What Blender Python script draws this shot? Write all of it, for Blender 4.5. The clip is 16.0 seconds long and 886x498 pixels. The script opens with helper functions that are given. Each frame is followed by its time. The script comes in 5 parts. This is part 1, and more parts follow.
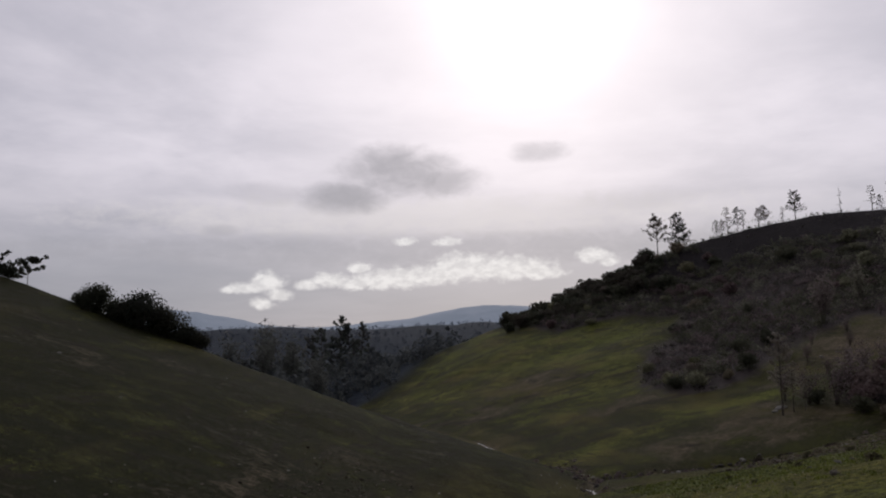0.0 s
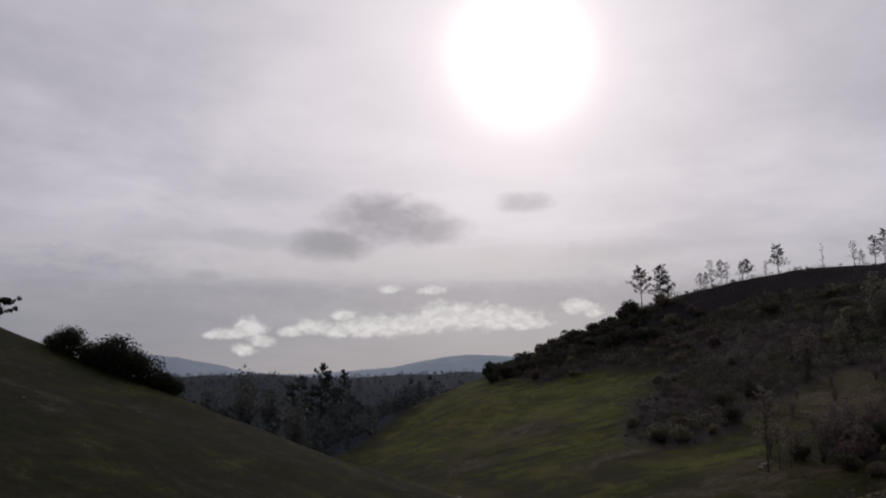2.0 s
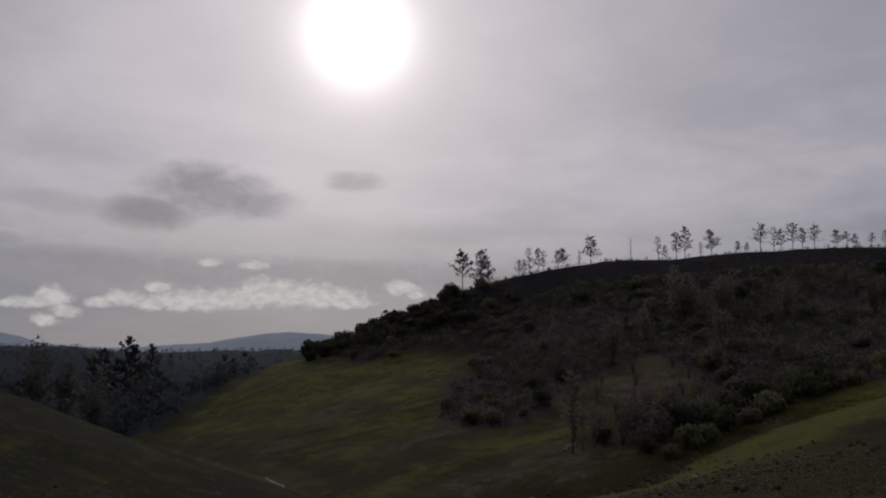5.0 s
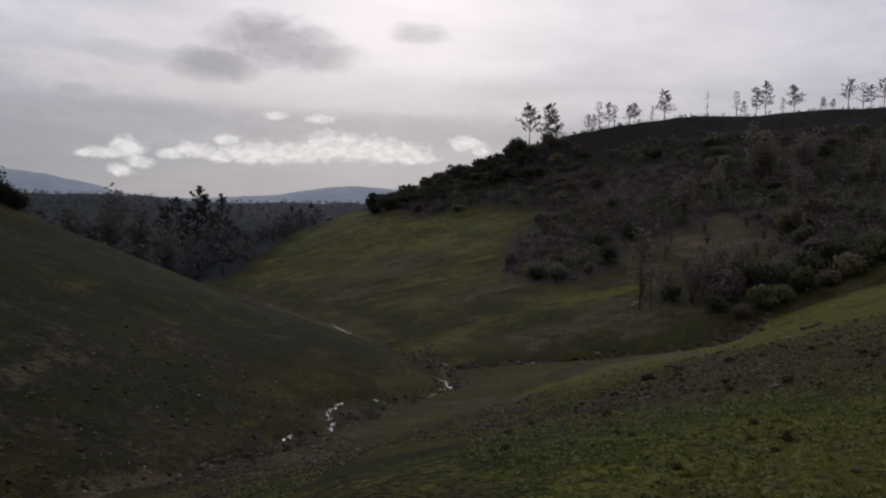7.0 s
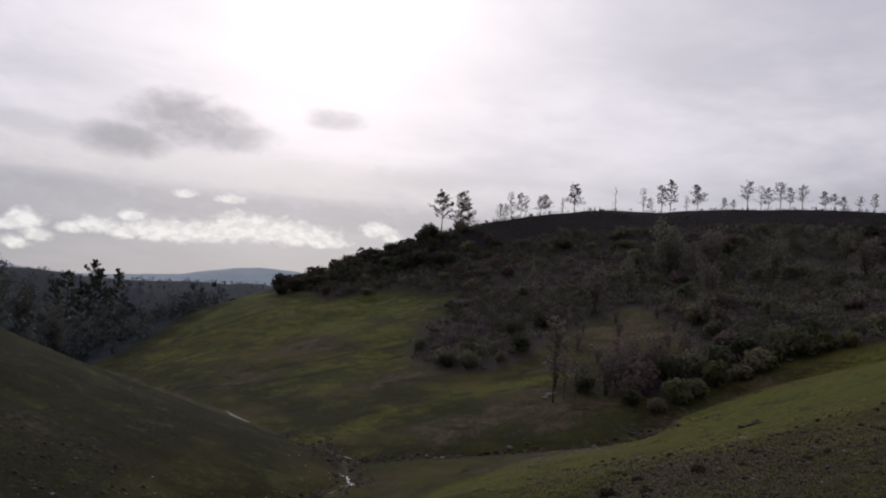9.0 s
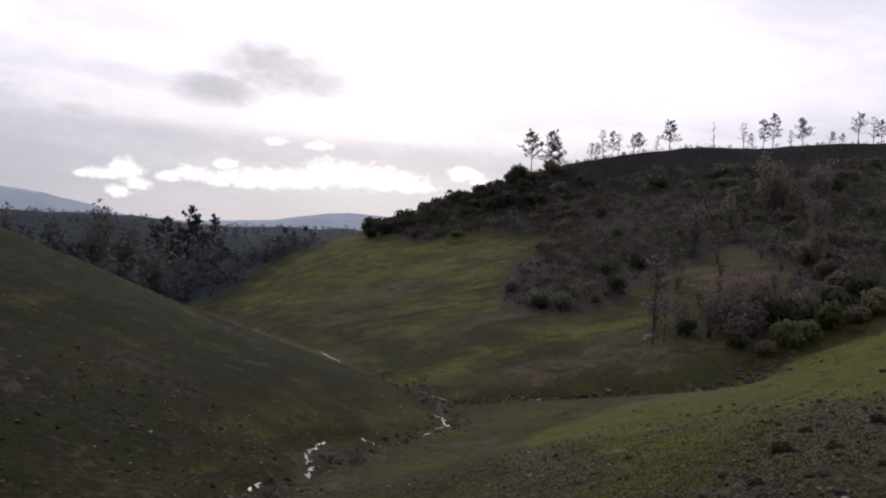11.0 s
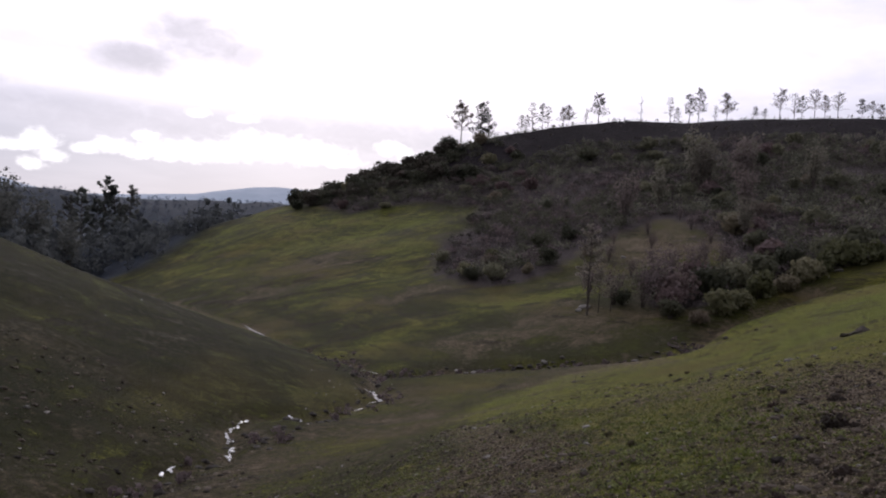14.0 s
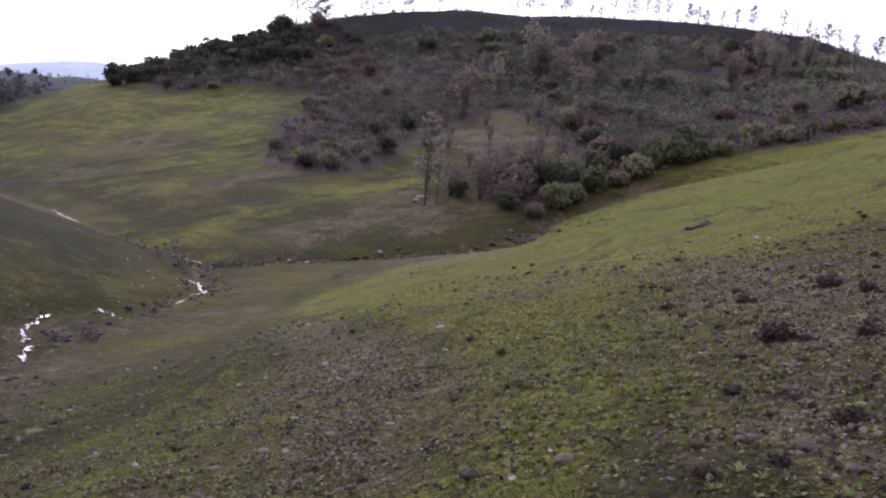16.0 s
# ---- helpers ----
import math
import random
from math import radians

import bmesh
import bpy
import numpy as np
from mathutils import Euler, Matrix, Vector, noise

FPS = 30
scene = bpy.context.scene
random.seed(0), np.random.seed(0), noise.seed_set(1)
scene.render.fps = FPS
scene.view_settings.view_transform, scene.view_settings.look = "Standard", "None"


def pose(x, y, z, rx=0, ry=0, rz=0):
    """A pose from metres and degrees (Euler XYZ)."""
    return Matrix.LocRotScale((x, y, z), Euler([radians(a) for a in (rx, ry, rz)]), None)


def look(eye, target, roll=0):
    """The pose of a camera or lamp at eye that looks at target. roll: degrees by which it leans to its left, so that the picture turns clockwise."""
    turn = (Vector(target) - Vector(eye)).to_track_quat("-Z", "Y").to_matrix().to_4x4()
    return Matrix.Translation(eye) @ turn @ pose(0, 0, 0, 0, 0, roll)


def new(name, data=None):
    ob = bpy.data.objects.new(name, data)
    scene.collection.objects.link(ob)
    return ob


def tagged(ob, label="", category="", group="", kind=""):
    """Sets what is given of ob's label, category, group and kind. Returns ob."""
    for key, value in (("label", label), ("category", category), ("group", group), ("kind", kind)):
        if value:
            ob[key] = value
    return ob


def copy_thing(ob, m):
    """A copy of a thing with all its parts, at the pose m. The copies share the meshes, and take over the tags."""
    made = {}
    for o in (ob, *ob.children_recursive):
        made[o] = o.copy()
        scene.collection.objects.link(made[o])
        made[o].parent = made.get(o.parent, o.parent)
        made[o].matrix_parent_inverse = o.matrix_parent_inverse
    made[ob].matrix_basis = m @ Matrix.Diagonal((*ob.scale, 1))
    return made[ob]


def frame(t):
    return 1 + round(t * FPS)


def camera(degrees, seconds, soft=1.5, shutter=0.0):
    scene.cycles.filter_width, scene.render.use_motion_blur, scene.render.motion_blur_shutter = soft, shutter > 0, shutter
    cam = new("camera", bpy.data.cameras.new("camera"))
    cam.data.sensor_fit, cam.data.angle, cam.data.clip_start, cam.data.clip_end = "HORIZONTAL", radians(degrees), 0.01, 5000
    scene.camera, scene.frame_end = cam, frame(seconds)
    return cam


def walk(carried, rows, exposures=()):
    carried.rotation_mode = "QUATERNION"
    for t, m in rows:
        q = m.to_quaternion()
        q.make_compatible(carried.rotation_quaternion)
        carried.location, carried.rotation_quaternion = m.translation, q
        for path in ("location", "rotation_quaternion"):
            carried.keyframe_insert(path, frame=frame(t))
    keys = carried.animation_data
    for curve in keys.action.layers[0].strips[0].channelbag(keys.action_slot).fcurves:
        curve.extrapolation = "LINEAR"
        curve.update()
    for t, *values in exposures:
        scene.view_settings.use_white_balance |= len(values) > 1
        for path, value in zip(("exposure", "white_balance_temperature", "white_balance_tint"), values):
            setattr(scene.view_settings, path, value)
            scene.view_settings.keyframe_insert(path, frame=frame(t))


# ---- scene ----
# Rows of the flight: seconds, eye in metres, then heading, tilt and lean in degrees.
PATH = [
    (0, 9.58, 15.63, -4.74, 0.18, 6.67, -1.32),
    (0.5, 9.66, 15.96, -4.73, 0.02, 7.09, -1.36),
    (1, 9.75, 16.34, -4.70, -0.13, 7.59, -1.23),
    (1.5, 9.85, 16.77, -4.68, -0.35, 8.30, -1.17),
    (2, 9.96, 17.25, -4.67, -0.91, 9.99, -0.51),
    (2.5, 10.09, 17.77, -4.66, -3.00, 12.06, -0.12),
    (3, 10.23, 18.35, -4.64, -5.83, 12.85, 0.73),
    (3.5, 10.38, 18.98, -4.63, -8.82, 12.37, 0.43),
    (5.8, 11.22, 22.48, -4.60, -15.99, 4.87, 1.09),
    (6, 11.13, 22.76, -4.72, -17.27, 3.73, 1.20),
    (6.5, 11.16, 23.69, -4.93, -19.84, 1.20, 1.90),
    (7, 11.38, 24.92, -5.09, -8.78, -1.33, 1.95),
    (7.5, 11.52, 26.32, -5.32, -6.29, 0.48, 2.30),
    (8, 11.78, 27.67, -5.40, -13.89, 3.59, 3.34),
    (8.5, 12.03, 29.20, -5.58, -12.79, 2.90, 3.50),
    (9, 12.31, 30.72, -5.61, -14.71, 4.94, 3.77),
    (9.5, 12.39, 31.88, -5.77, -12.84, 3.57, 3.88),
    (10, 12.43, 32.99, -5.91, -10.23, 1.50, 3.56),
    (10.2, 12.40, 33.36, -5.93, -9.15, 0.68, 3.17),
    (12.3, 12.36, 35.85, -6.73, -9.58, 1.04, 4.19),
    (12.5, 12.39, 36.20, -6.77, -10.07, 1.64, 4.06),
    (13, 12.39, 37.08, -6.87, -11.47, 1.95, 3.74),
    (13.5, 12.61, 38.07, -7.02, -12.85, 0.78, 3.61),
    (14, 12.71, 38.79, -7.09, -14.04, -0.69, 3.49),
    (14.5, 12.92, 39.70, -7.20, -16.45, -2.01, 3.41),
    (15, 13.25, 40.76, -7.32, -19.76, -3.78, 3.54),
    (15.5, 13.55, 41.73, -7.44, -22.94, -5.86, 4.40),
    (16, 13.77, 42.64, -7.65, -25.96, -7.28, 5.64),
]
EXPOSURES = [
    (0, 0.12, 6500, 10), (1, -0.03, 6500, 10), (2, -0.16, 6500, 10), (2.5, -0.26, 6500, 10), (3, -0.37, 6500, 10), (3.5, -0.60, 6500, 10), (6, -0.40, 6500, 9.5),
    (6.5, -0.20, 6500, 9), (7, 0.06, 6500, 9), (7.5, 0.26, 6500, 9), (8, 0.22, 6500, 9), (9, 0.22, 6500, 9), (10.2, 0.36, 6500, 9.5),
    (12.3, 1.12, 6350, 14), (13, 0.94, 6350, 14), (13.5, 0.78, 6350, 14), (14.5, 1.18, 6250, 16), (15, 1.43, 6150, 18), (16, 1.92, 6050, 22),
]


def aim(x, y, z, heading, tilt, lean):
    a, b = radians(heading), radians(tilt)
    way = Vector((-math.sin(a) * math.cos(b), math.cos(a) * math.cos(b), math.sin(b)))
    return look((x, y, z), Vector((x, y, z)) + way, lean)


cam = camera(56.0, 16.0, soft=2.1)
walk(cam, [(t, aim(*row)) for t, *row in PATH], EXPOSURES)

# ---- sky and sun ----
SUN_WAY = Vector((0.107, 0.915, 0.39)).normalized()


class Nodes:
    """Short hand for building a node tree."""

    def __init__(self, tree):
        self.tree = tree
        tree.nodes.clear()

    def add(self, kind, **props):
        node = self.tree.nodes.new(kind)
        for key, value in props.items():
            if key == "op":
                node.operation = value
            elif key == "dims":
                node.noise_dimensions = value
            elif key == "space":
                node.data_type = value
            elif key == "blend":
                node.blend_type = value
            elif key == "sky":
                node.sky_type = value
            elif key == "attr":
                node.attribute_name = value
        return node

    def put(self, socket, value):
        if isinstance(value, bpy.types.NodeSocket):
            self.tree.links.new(value, socket)
        elif value is not None:
            socket.default_value = value

    def math(self, op, a, b=None, c=None, clamp=False):
        node = self.add("ShaderNodeMath", op=op)
        node.use_clamp = clamp
        for socket, value in zip(node.inputs, (a, b, c)):
            self.put(socket, value)
        return node.outputs[0]

    def vec(self, op, a, b=None):
        node = self.add("ShaderNodeVectorMath", op=op)
        self.put(node.inputs[0], a)
        self.put(node.inputs[1], b)
        return node.outputs["Value"] if op in ("DOT_PRODUCT", "LENGTH") else node.outputs[0]

    def mix(self, fac, a, b):
        node = self.add("ShaderNodeMix", space="RGBA")
        self.put(node.inputs[0], fac)
        self.put(node.inputs[6], a)
        self.put(node.inputs[7], b)
        return node.outputs[2]

    def noise(self, where, scale, detail=4.0, rough=0.55, distort=0.0):
        node = self.add("ShaderNodeTexNoise")
        self.put(node.inputs["Vector"], where)
        self.put(node.inputs["Scale"], scale)
        self.put(node.inputs["Detail"], detail)
        self.put(node.inputs["Roughness"], rough)
        self.put(node.inputs["Distortion"], distort)
        return node.outputs[0]

    def smooth(self, value, low, high):
        node = self.add("ShaderNodeMapRange")
        node.interpolation_type = "SMOOTHSTEP"
        for socket, v in zip(node.inputs, (value, low, high, 0.0, 1.0)):
            self.put(socket, v)
        return node.outputs[0]

    def xyz(self, x, y, z):
        node = self.add("ShaderNodeCombineXYZ")
        for socket, v in zip(node.inputs, (x, y, z)):
            self.put(socket, v)
        return node.outputs[0]


def build_sky():
    world = bpy.data.worlds.new("overcast_sky")
    scene.world = world
    world.use_nodes = True
    n = Nodes(world.node_tree)
    way = n.vec("NORMALIZE", n.add("ShaderNodeTexCoord").outputs["Generated"])
    sep = n.add("ShaderNodeSeparateXYZ")
    n.put(sep.inputs[0], way)
    x, y, z = sep.outputs
    # Bearing to the right of +y and height, both in degrees.
    bear = n.math("MULTIPLY", n.math("ARCTAN2", x, y), 57.2958)
    high = n.math("MULTIPLY", n.math("ARCSINE", z), 57.2958)
    sky = n.add("ShaderNodeTexSky", sky="NISHITA")
    sky.sun_disc = False
    sky.sun_elevation = math.asin(SUN_WAY.z)
    sky.sun_rotation = math.atan2(SUN_WAY.x, SUN_WAY.y)
    clear = n.vec("SCALE", sky.outputs[0])
    clear.node.inputs["Scale"].default_value = 0.06
    # Flattened bands of cloud: noise on a plane far overhead.
    up = n.math("MAXIMUM", z, 0.02)
    lid = n.xyz(n.math("DIVIDE", x, n.math("ADD", up, 0.12)), n.math("DIVIDE", y, n.math("ADD", up, 0.12)), 0.0)
    broad = n.noise(lid, 0.9, 5.0, 0.55, 0.4)
    fine = n.noise(lid, 2.7, 6.0, 0.6, 0.3)
    sheet = n.math("ADD", n.math("MULTIPLY", broad, 0.7), n.math("MULTIPLY", fine, 0.3))
    # The sun behind thin cloud: a wide glow and a small burnt-out core.
    near = n.math("ARCCOSINE", n.math("MINIMUM", n.vec("DOT_PRODUCT", way, tuple(SUN_WAY)), 1.0))
    near = n.math("MULTIPLY", near, 57.2958)
    wide = n.math("EXPONENT", n.math("MULTIPLY", n.math("POWER", n.math("DIVIDE", near, 14.0), 1.3), -1.0))
    core = n.math("EXPONENT", n.math("MULTIPLY", n.math("POWER", n.math("DIVIDE", near, 2.5), 1.6), -1.0))
    grey = n.mix(n.smooth(sheet, 0.34, 0.66), (0.425, 0.415, 0.485, 1), (0.665, 0.63, 0.70, 1))
    grey = n.mix(n.smooth(high, 3.0, 12.0), n.mix(0.75, grey, (0.35, 0.362, 0.43, 1)), grey)
    # The cloud is lit from beyond: it darkens away from the sun.
    grey = n.mix(n.smooth(near, 22.0, 95.0), grey, (0.225, 0.218, 0.245, 1))

    field = n.xyz(n.math("MULTIPLY", bear, 0.55), n.math("MULTIPLY", high, 0.95), 0.0)
    lumpy = n.noise(field, 0.55, 3.0, 0.55, 0.6)
    ragged = n.noise(field, 1.6, 7.0, 0.62, 0.5)

    def blot(b, h, wb, wh, rough=0.5, base=1.0, fray=9.0):
        """A patch of cloud round a bearing and height, with a ragged edge; base over 1 flattens its underside."""
        u = n.math("DIVIDE", n.math("SUBTRACT", bear, b), wb)
        v = n.math("DIVIDE", n.math("SUBTRACT", high, h), wh)
        if base != 1.0:
            v = n.math("MAXIMUM", v, n.math("MULTIPLY", v, -base))
        r = n.math("ADD", n.math("MULTIPLY", u, u), n.math("MULTIPLY", v, v))
        edge = n.math("ADD", n.math("MULTIPLY", n.math("SUBTRACT", lumpy, 0.5), 5.0 * rough), n.math("MULTIPLY", n.math("SUBTRACT", ragged, 0.5), fray * rough))
        return n.smooth(n.math("ADD", r, edge), 1.8, -0.3)

    def any_of(values):
        total = values[0]
        for value in values[1:]:
            total = n.math("MAXIMUM", total, value)
        return total

    warm = n.mix(n.math("MULTIPLY", wide, 0.9), grey, (1.22, 1.12, 1.15, 1))
    # The lid is thicker and darker low down.
    depth = n.vec("SCALE", warm)
    n.put(depth.node.inputs["Scale"], n.math("ADD", n.math("MULTIPLY", n.smooth(high, 4.0, 14.0), 0.27), 0.73))
    warm = depth
    # A pale gap under the lid, then the line of cumulus low over the far hills.
    pale = n.mix(n.math("MULTIPLY", any_of([blot(-2.0, 8.9, 20.0, 1.3, 0.35)]), 0.5), warm, (0.66, 0.625, 0.63, 1))
    band = blot(0.0, 6.6, 30.0, 1.1, 0.3)
    pale = n.mix(n.math("MULTIPLY", band, 0.5), pale, (0.32, 0.312, 0.352, 1))
    billow = n.noise(n.xyz(bear, n.math("MULTIPLY", high, 1.25), 3.0), 1.15, 4.0, 0.55, 0.25)

    def heap(b, h, wb, wh):
        """A heap of cumulus: a bulging, crisp top over a flatter, softer base."""
        u = n.math("DIVIDE", n.math("SUBTRACT", bear, b), wb)
        v = n.math("DIVIDE", n.math("SUBTRACT", high, h), wh)
        v = n.math("MAXIMUM", v, n.math("MULTIPLY", v, -1.5))
        r = n.math("SQRT", n.math("ADD", n.math("MULTIPLY", u, u), n.math("MULTIPLY", v, v)))
        return n.smooth(n.math("ADD", r, n.math("MULTIPLY", n.math("SUBTRACT", billow, 0.5), 1.7)), 1.30, 0.50)

    puffs = any_of([heap(b, h, (1.08 if b > -10 else 0.85) * wb, (1.22 if b > -10 else 0.95) * wh) for b, h, wb, wh in CUMULUS])
    lit = n.noise(n.xyz(bear, n.math("MULTIPLY", high, 1.6), 7.0), 1.3, 5.0, 0.6)
    white = n.mix(n.smooth(lit, 0.35, 0.65), (0.60, 0.588, 0.61, 1), (0.76, 0.745, 0.757, 1))
    clouds = n.mix(n.math("MULTIPLY", puffs, 0.95), pale, white)
    dark = any_of([n.math("MULTIPLY", blot(b, h, wb, wh, 0.36, 1.0, 3.0), k) for b, h, wb, wh, k in DARK_CLOUDS])
    clouds = n.mix(dark, clouds, (0.325, 0.315, 0.352, 1))
    core_rgb = n.vec("SCALE", (1.0, 0.96, 0.95))
    n.put(core_rgb.node.inputs["Scale"], n.math("MULTIPLY", core, 2.6))
    total = n.vec("ADD", n.mix(0.94, clear, clouds), core_rgb)
    back = n.add("ShaderNodeBackground")
    n.put(back.inputs[0], total)
    back.inputs[1].default_value = 1.0
    n.put(n.add("ShaderNodeOutputWorld").inputs[0], back.outputs[0])


# Bearing, height, half width, half height in degrees, then for the dark ones a strength.
CUMULUS = [(1.5, 5.2, 2.49, 0.89), (3.8, 5.1, 2.41, 0.89), (6.2, 5.0, 1.79, 0.66), (-0.6, 4.8, 1.87, 0.70), (-2.7, 4.6, 1.75, 0.70), (-4.8, 4.5, 1.63, 0.62), (-6.4, 4.2, 0.86, 0.43), (-6.0, 5.4, 0.74, 0.35), (-8.1, 4.6, 1.40, 0.47), (-12.2, 4.5, 1.40, 0.78), (-13.8, 4.1, 1.24, 0.51), (-14.7, 4.0, 0.62, 0.31), (-11.4, 3.6, 1.01, 0.54), (-12.5, 3.1, 0.93, 0.54), (10.2, 5.8, 1.17, 0.47), (11.0, 5.4, 0.62, 0.31), (-2.9, 7.2, 0.78, 0.31), (0.1, 7.1, 0.89, 0.31), (-9.5, 4.3, 0.78, 0.35)]
DARK_CLOUDS = [(-3.1, 12.0, 4.25, 1.70, 0.85), (-0.3, 11.4, 3.13, 1.07, 0.70), (-6.9, 10.3, 3.13, 1.07, 0.90), (6.8, 13.1, 1.97, 0.67, 0.50), (-15.2, 8.0, 1.16, 0.40, 0.40), (-12.1, 10.5, 2.68, 0.72, 0.28), (12.9, 9.6, 4.02, 0.72, 0.20)]
build_sky()

sun = new("sun", bpy.data.lights.new("sun", "SUN"))
sun.data.energy, sun.data.angle, sun.data.color = 0.3, radians(12), (1.0, 0.95, 0.9)
sun.matrix_world = look((0, 0, 0), -SUN_WAY)

# ---- the lie of the land ----
# Lines along which the land runs: creek beds, crests, spurs and the shoulder that is flown over. Metres.
CREEK = [(-40, -70, -4), (-18, 0, -9), (-6, 40, -15), (-1, 60, -17.6), (6, 74, -19.2), (9, 79.5, -20), (9.8, 85, -20.5), (12.8, 89, -20.9), (13.1, 94, -21.2), (12.9, 97.5, -21.4),
         (14.4, 102.3, -21.6), (17.8, 105.2, -21.9), (19.2, 103.2, -21.8), (22, 108, -22.2), (25.4, 114.6, -22.7), (27.1, 117, -22.85), (26.7, 123.5, -23.1), (28.6, 130, -23.3), (30.2, 136.8, -23.5), (27.2, 143.4, -23.7),
         (18.6, 171, -24.2), (15.4, 188.5, -24.5), (7, 211, -25), (-19, 290, -26), (-60, 400, -29), (-110, 620, -33)]
GULLY = [(30, 134, -23.2), (44, 134, -22.5), (55, 131, -21), (63, 127, -19.5), (68, 130, -18.4), (74, 135, -16.6), (91, 140, -12), (106, 132, -7), (125, 122, -1), (155, 112, 8), (230, 90, 26)]
CREST = [(-19, 292, -25.6), (-5, 330, -15), (12, 362, -5), (31, 388, 3.4), (57, 374, 11.5), (77, 361, 21.5), (93, 353, 29), (111, 352, 36), (142, 349, 43),
         (195, 331, 46.5), (230, 298, 47.5), (260, 268, 43), (281, 243, 33), (310, 200, 24), (400, 150, 20)]
SPUR = [(-200, 110, 46), (-116, 135, 25), (-63, 150, 8.7), (-34, 151, -3.1), (-7, 155, -13.9), (11, 165, -21.2)]
LEFT_TOP = [(-200, 110, 46), (-150, 40, 34), (-140, -70, 34)]
SHOULDER = [(-10, -70, 4), (-2, -20, -2), (9.4, 15.5, -6.4), (11.2, 22.4, -6.35), (11.8, 27.5, -7.05), (12.4, 33, -7.6), (12.5, 38, -8.6), (13.8, 42.7, -9.4), (14.3, 50, -11.5), (14.5, 62, -14.9), (14.5, 72, -17.6), (14, 80, -19.3)]
NEAR_SLOPE = [(19, 35.5, -7.35), (19.5, 39.6, -8.0), (19.5, 45.7, -9.2), (20.1, 50.1, -10.0), (20.5, 53.7, -10.75), (26, 69, -13.2)]
RISE = [(400, 60, 50), (160, 60, 20), (100, 40, 9), (45, 20, 0), (20, -20, 1.5)]
FLANK = [(22, 39.7, -7.66), (23.4, 45, -8.2), (27, 50.6, -8.45), (38, 59, -8.2), (61, 70, -4.8), (108, 104, 0.6)]
APRON = [(24, 64, -12.2), (36, 79, -13.7), (50, 100, -17.0), (60, 118, -19.0)]
MEADOW = [(19, 84, -19.2), (24, 99, -21.4), (40, 116, -20.8)]
BEHIND = [(-140, 260, -6), (-60, 330, -14), (60, 520, -20), (260, 420, 10), (400, 330, 12)]
STEP, X0, Y0, NX, NY = 4.0, -240.0, -80.0, 166, 181


def solve_land():
    """Heights on a coarse grid: level between the lines, like a skin stretched over them."""
    held = np.zeros((NY, NX), bool)
    z = np.zeros((NY, NX))
    count = np.zeros((NY, NX))
    for line in (CREEK, GULLY, CREST, SPUR, LEFT_TOP, SHOULDER, NEAR_SLOPE, RISE, FLANK, APRON, MEADOW, BEHIND):
        for a, b in zip(line, line[1:]):
            for k in np.linspace(0, 1, 80):
                x, y, h = (np.array(a) * (1 - k) + np.array(b) * k)
                i, j = int(round((x - X0) / STEP)), int(round((y - Y0) / STEP))
                if 0 <= i < NX and 0 <= j < NY:
                    z[j, i] += h
                    count[j, i] += 1
    held = count > 0
    z[held] /= count[held]
    fixed = z.copy()
    z[~held] = z[held].mean()
    for s in (32, 16, 8, 4, 2, 1):
        for _ in range(60 if s > 1 else 700):
            p = np.pad(z, s, mode="edge")
            z = (p[:-2 * s, s:-s] + p[2 * s:, s:-s] + p[s:-s, :-2 * s] + p[s:-s, 2 * s:]) / 4
            z[held] = fixed[held]
    for _ in range(3):
        p = np.pad(z, 1, mode="edge")
        z = 0.5 * z + 0.125 * (p[:-2, 1:-1] + p[2:, 1:-1] + p[1:-1, :-2] + p[1:-1, 2:])
    return z


LAND = solve_land()


def bumps(x, y, scale, seed):
    """Smooth value noise on arrays, about -1 to 1."""
    u, v = np.asarray(x) / scale + seed * 17.3, np.asarray(y) / scale - seed * 9.1
    i, j = np.floor(u), np.floor(v)
    fu, fv = u - i, v - j
    fu, fv = fu * fu * (3 - 2 * fu), fv * fv * (3 - 2 * fv)

    def corner(a, b):
        s = np.sin(a * 127.1 + b * 311.7 + seed * 74.7) * 43758.5453
        return (s - np.floor(s)) * 2 - 1

    return (corner(i, j) * (1 - fu) + corner(i + 1, j) * fu) * (1 - fv) + (corner(i, j + 1) * (1 - fu) + corner(i + 1, j + 1) * fu) * fv


def line_gap(x, y, line):
    """Distance from places to a line in plan."""
    best = np.full(np.shape(x), 1e9)
    for (ax, ay, *_), (bx, by, *_) in zip(line, line[1:]):
        dx, dy = bx - ax, by - ay
        k = np.clip(((x - ax) * dx + (y - ay) * dy) / (dx * dx + dy * dy), 0, 1)
        best = np.minimum(best, np.hypot(x - ax - k * dx, y - ay - k * dy))
    return best


def far_land(x, y):
    """The wooded ridge and the blue hills at the end of the valley, and rolling country elsewhere."""
    r = np.hypot(x, y)
    low = -30 + 10 * bumps(x, y, 260, 3) + 6 * bumps(x, y, 90, 4)
    mid = (60 + 8 * np.clip(x / 200 + 0.6, -1, 1)) * np.exp(-((y - 1250 - 0.15 * x) / 300) ** 2) * (0.8 + 0.15 * bumps(x, y, 330, 5) + 0.1 * bumps(x, y, 120, 6))
    hills = 60 * np.exp(-((r - 4300) / 420) ** 2)
    return low + np.where(y > 0, mid, 0) + hills


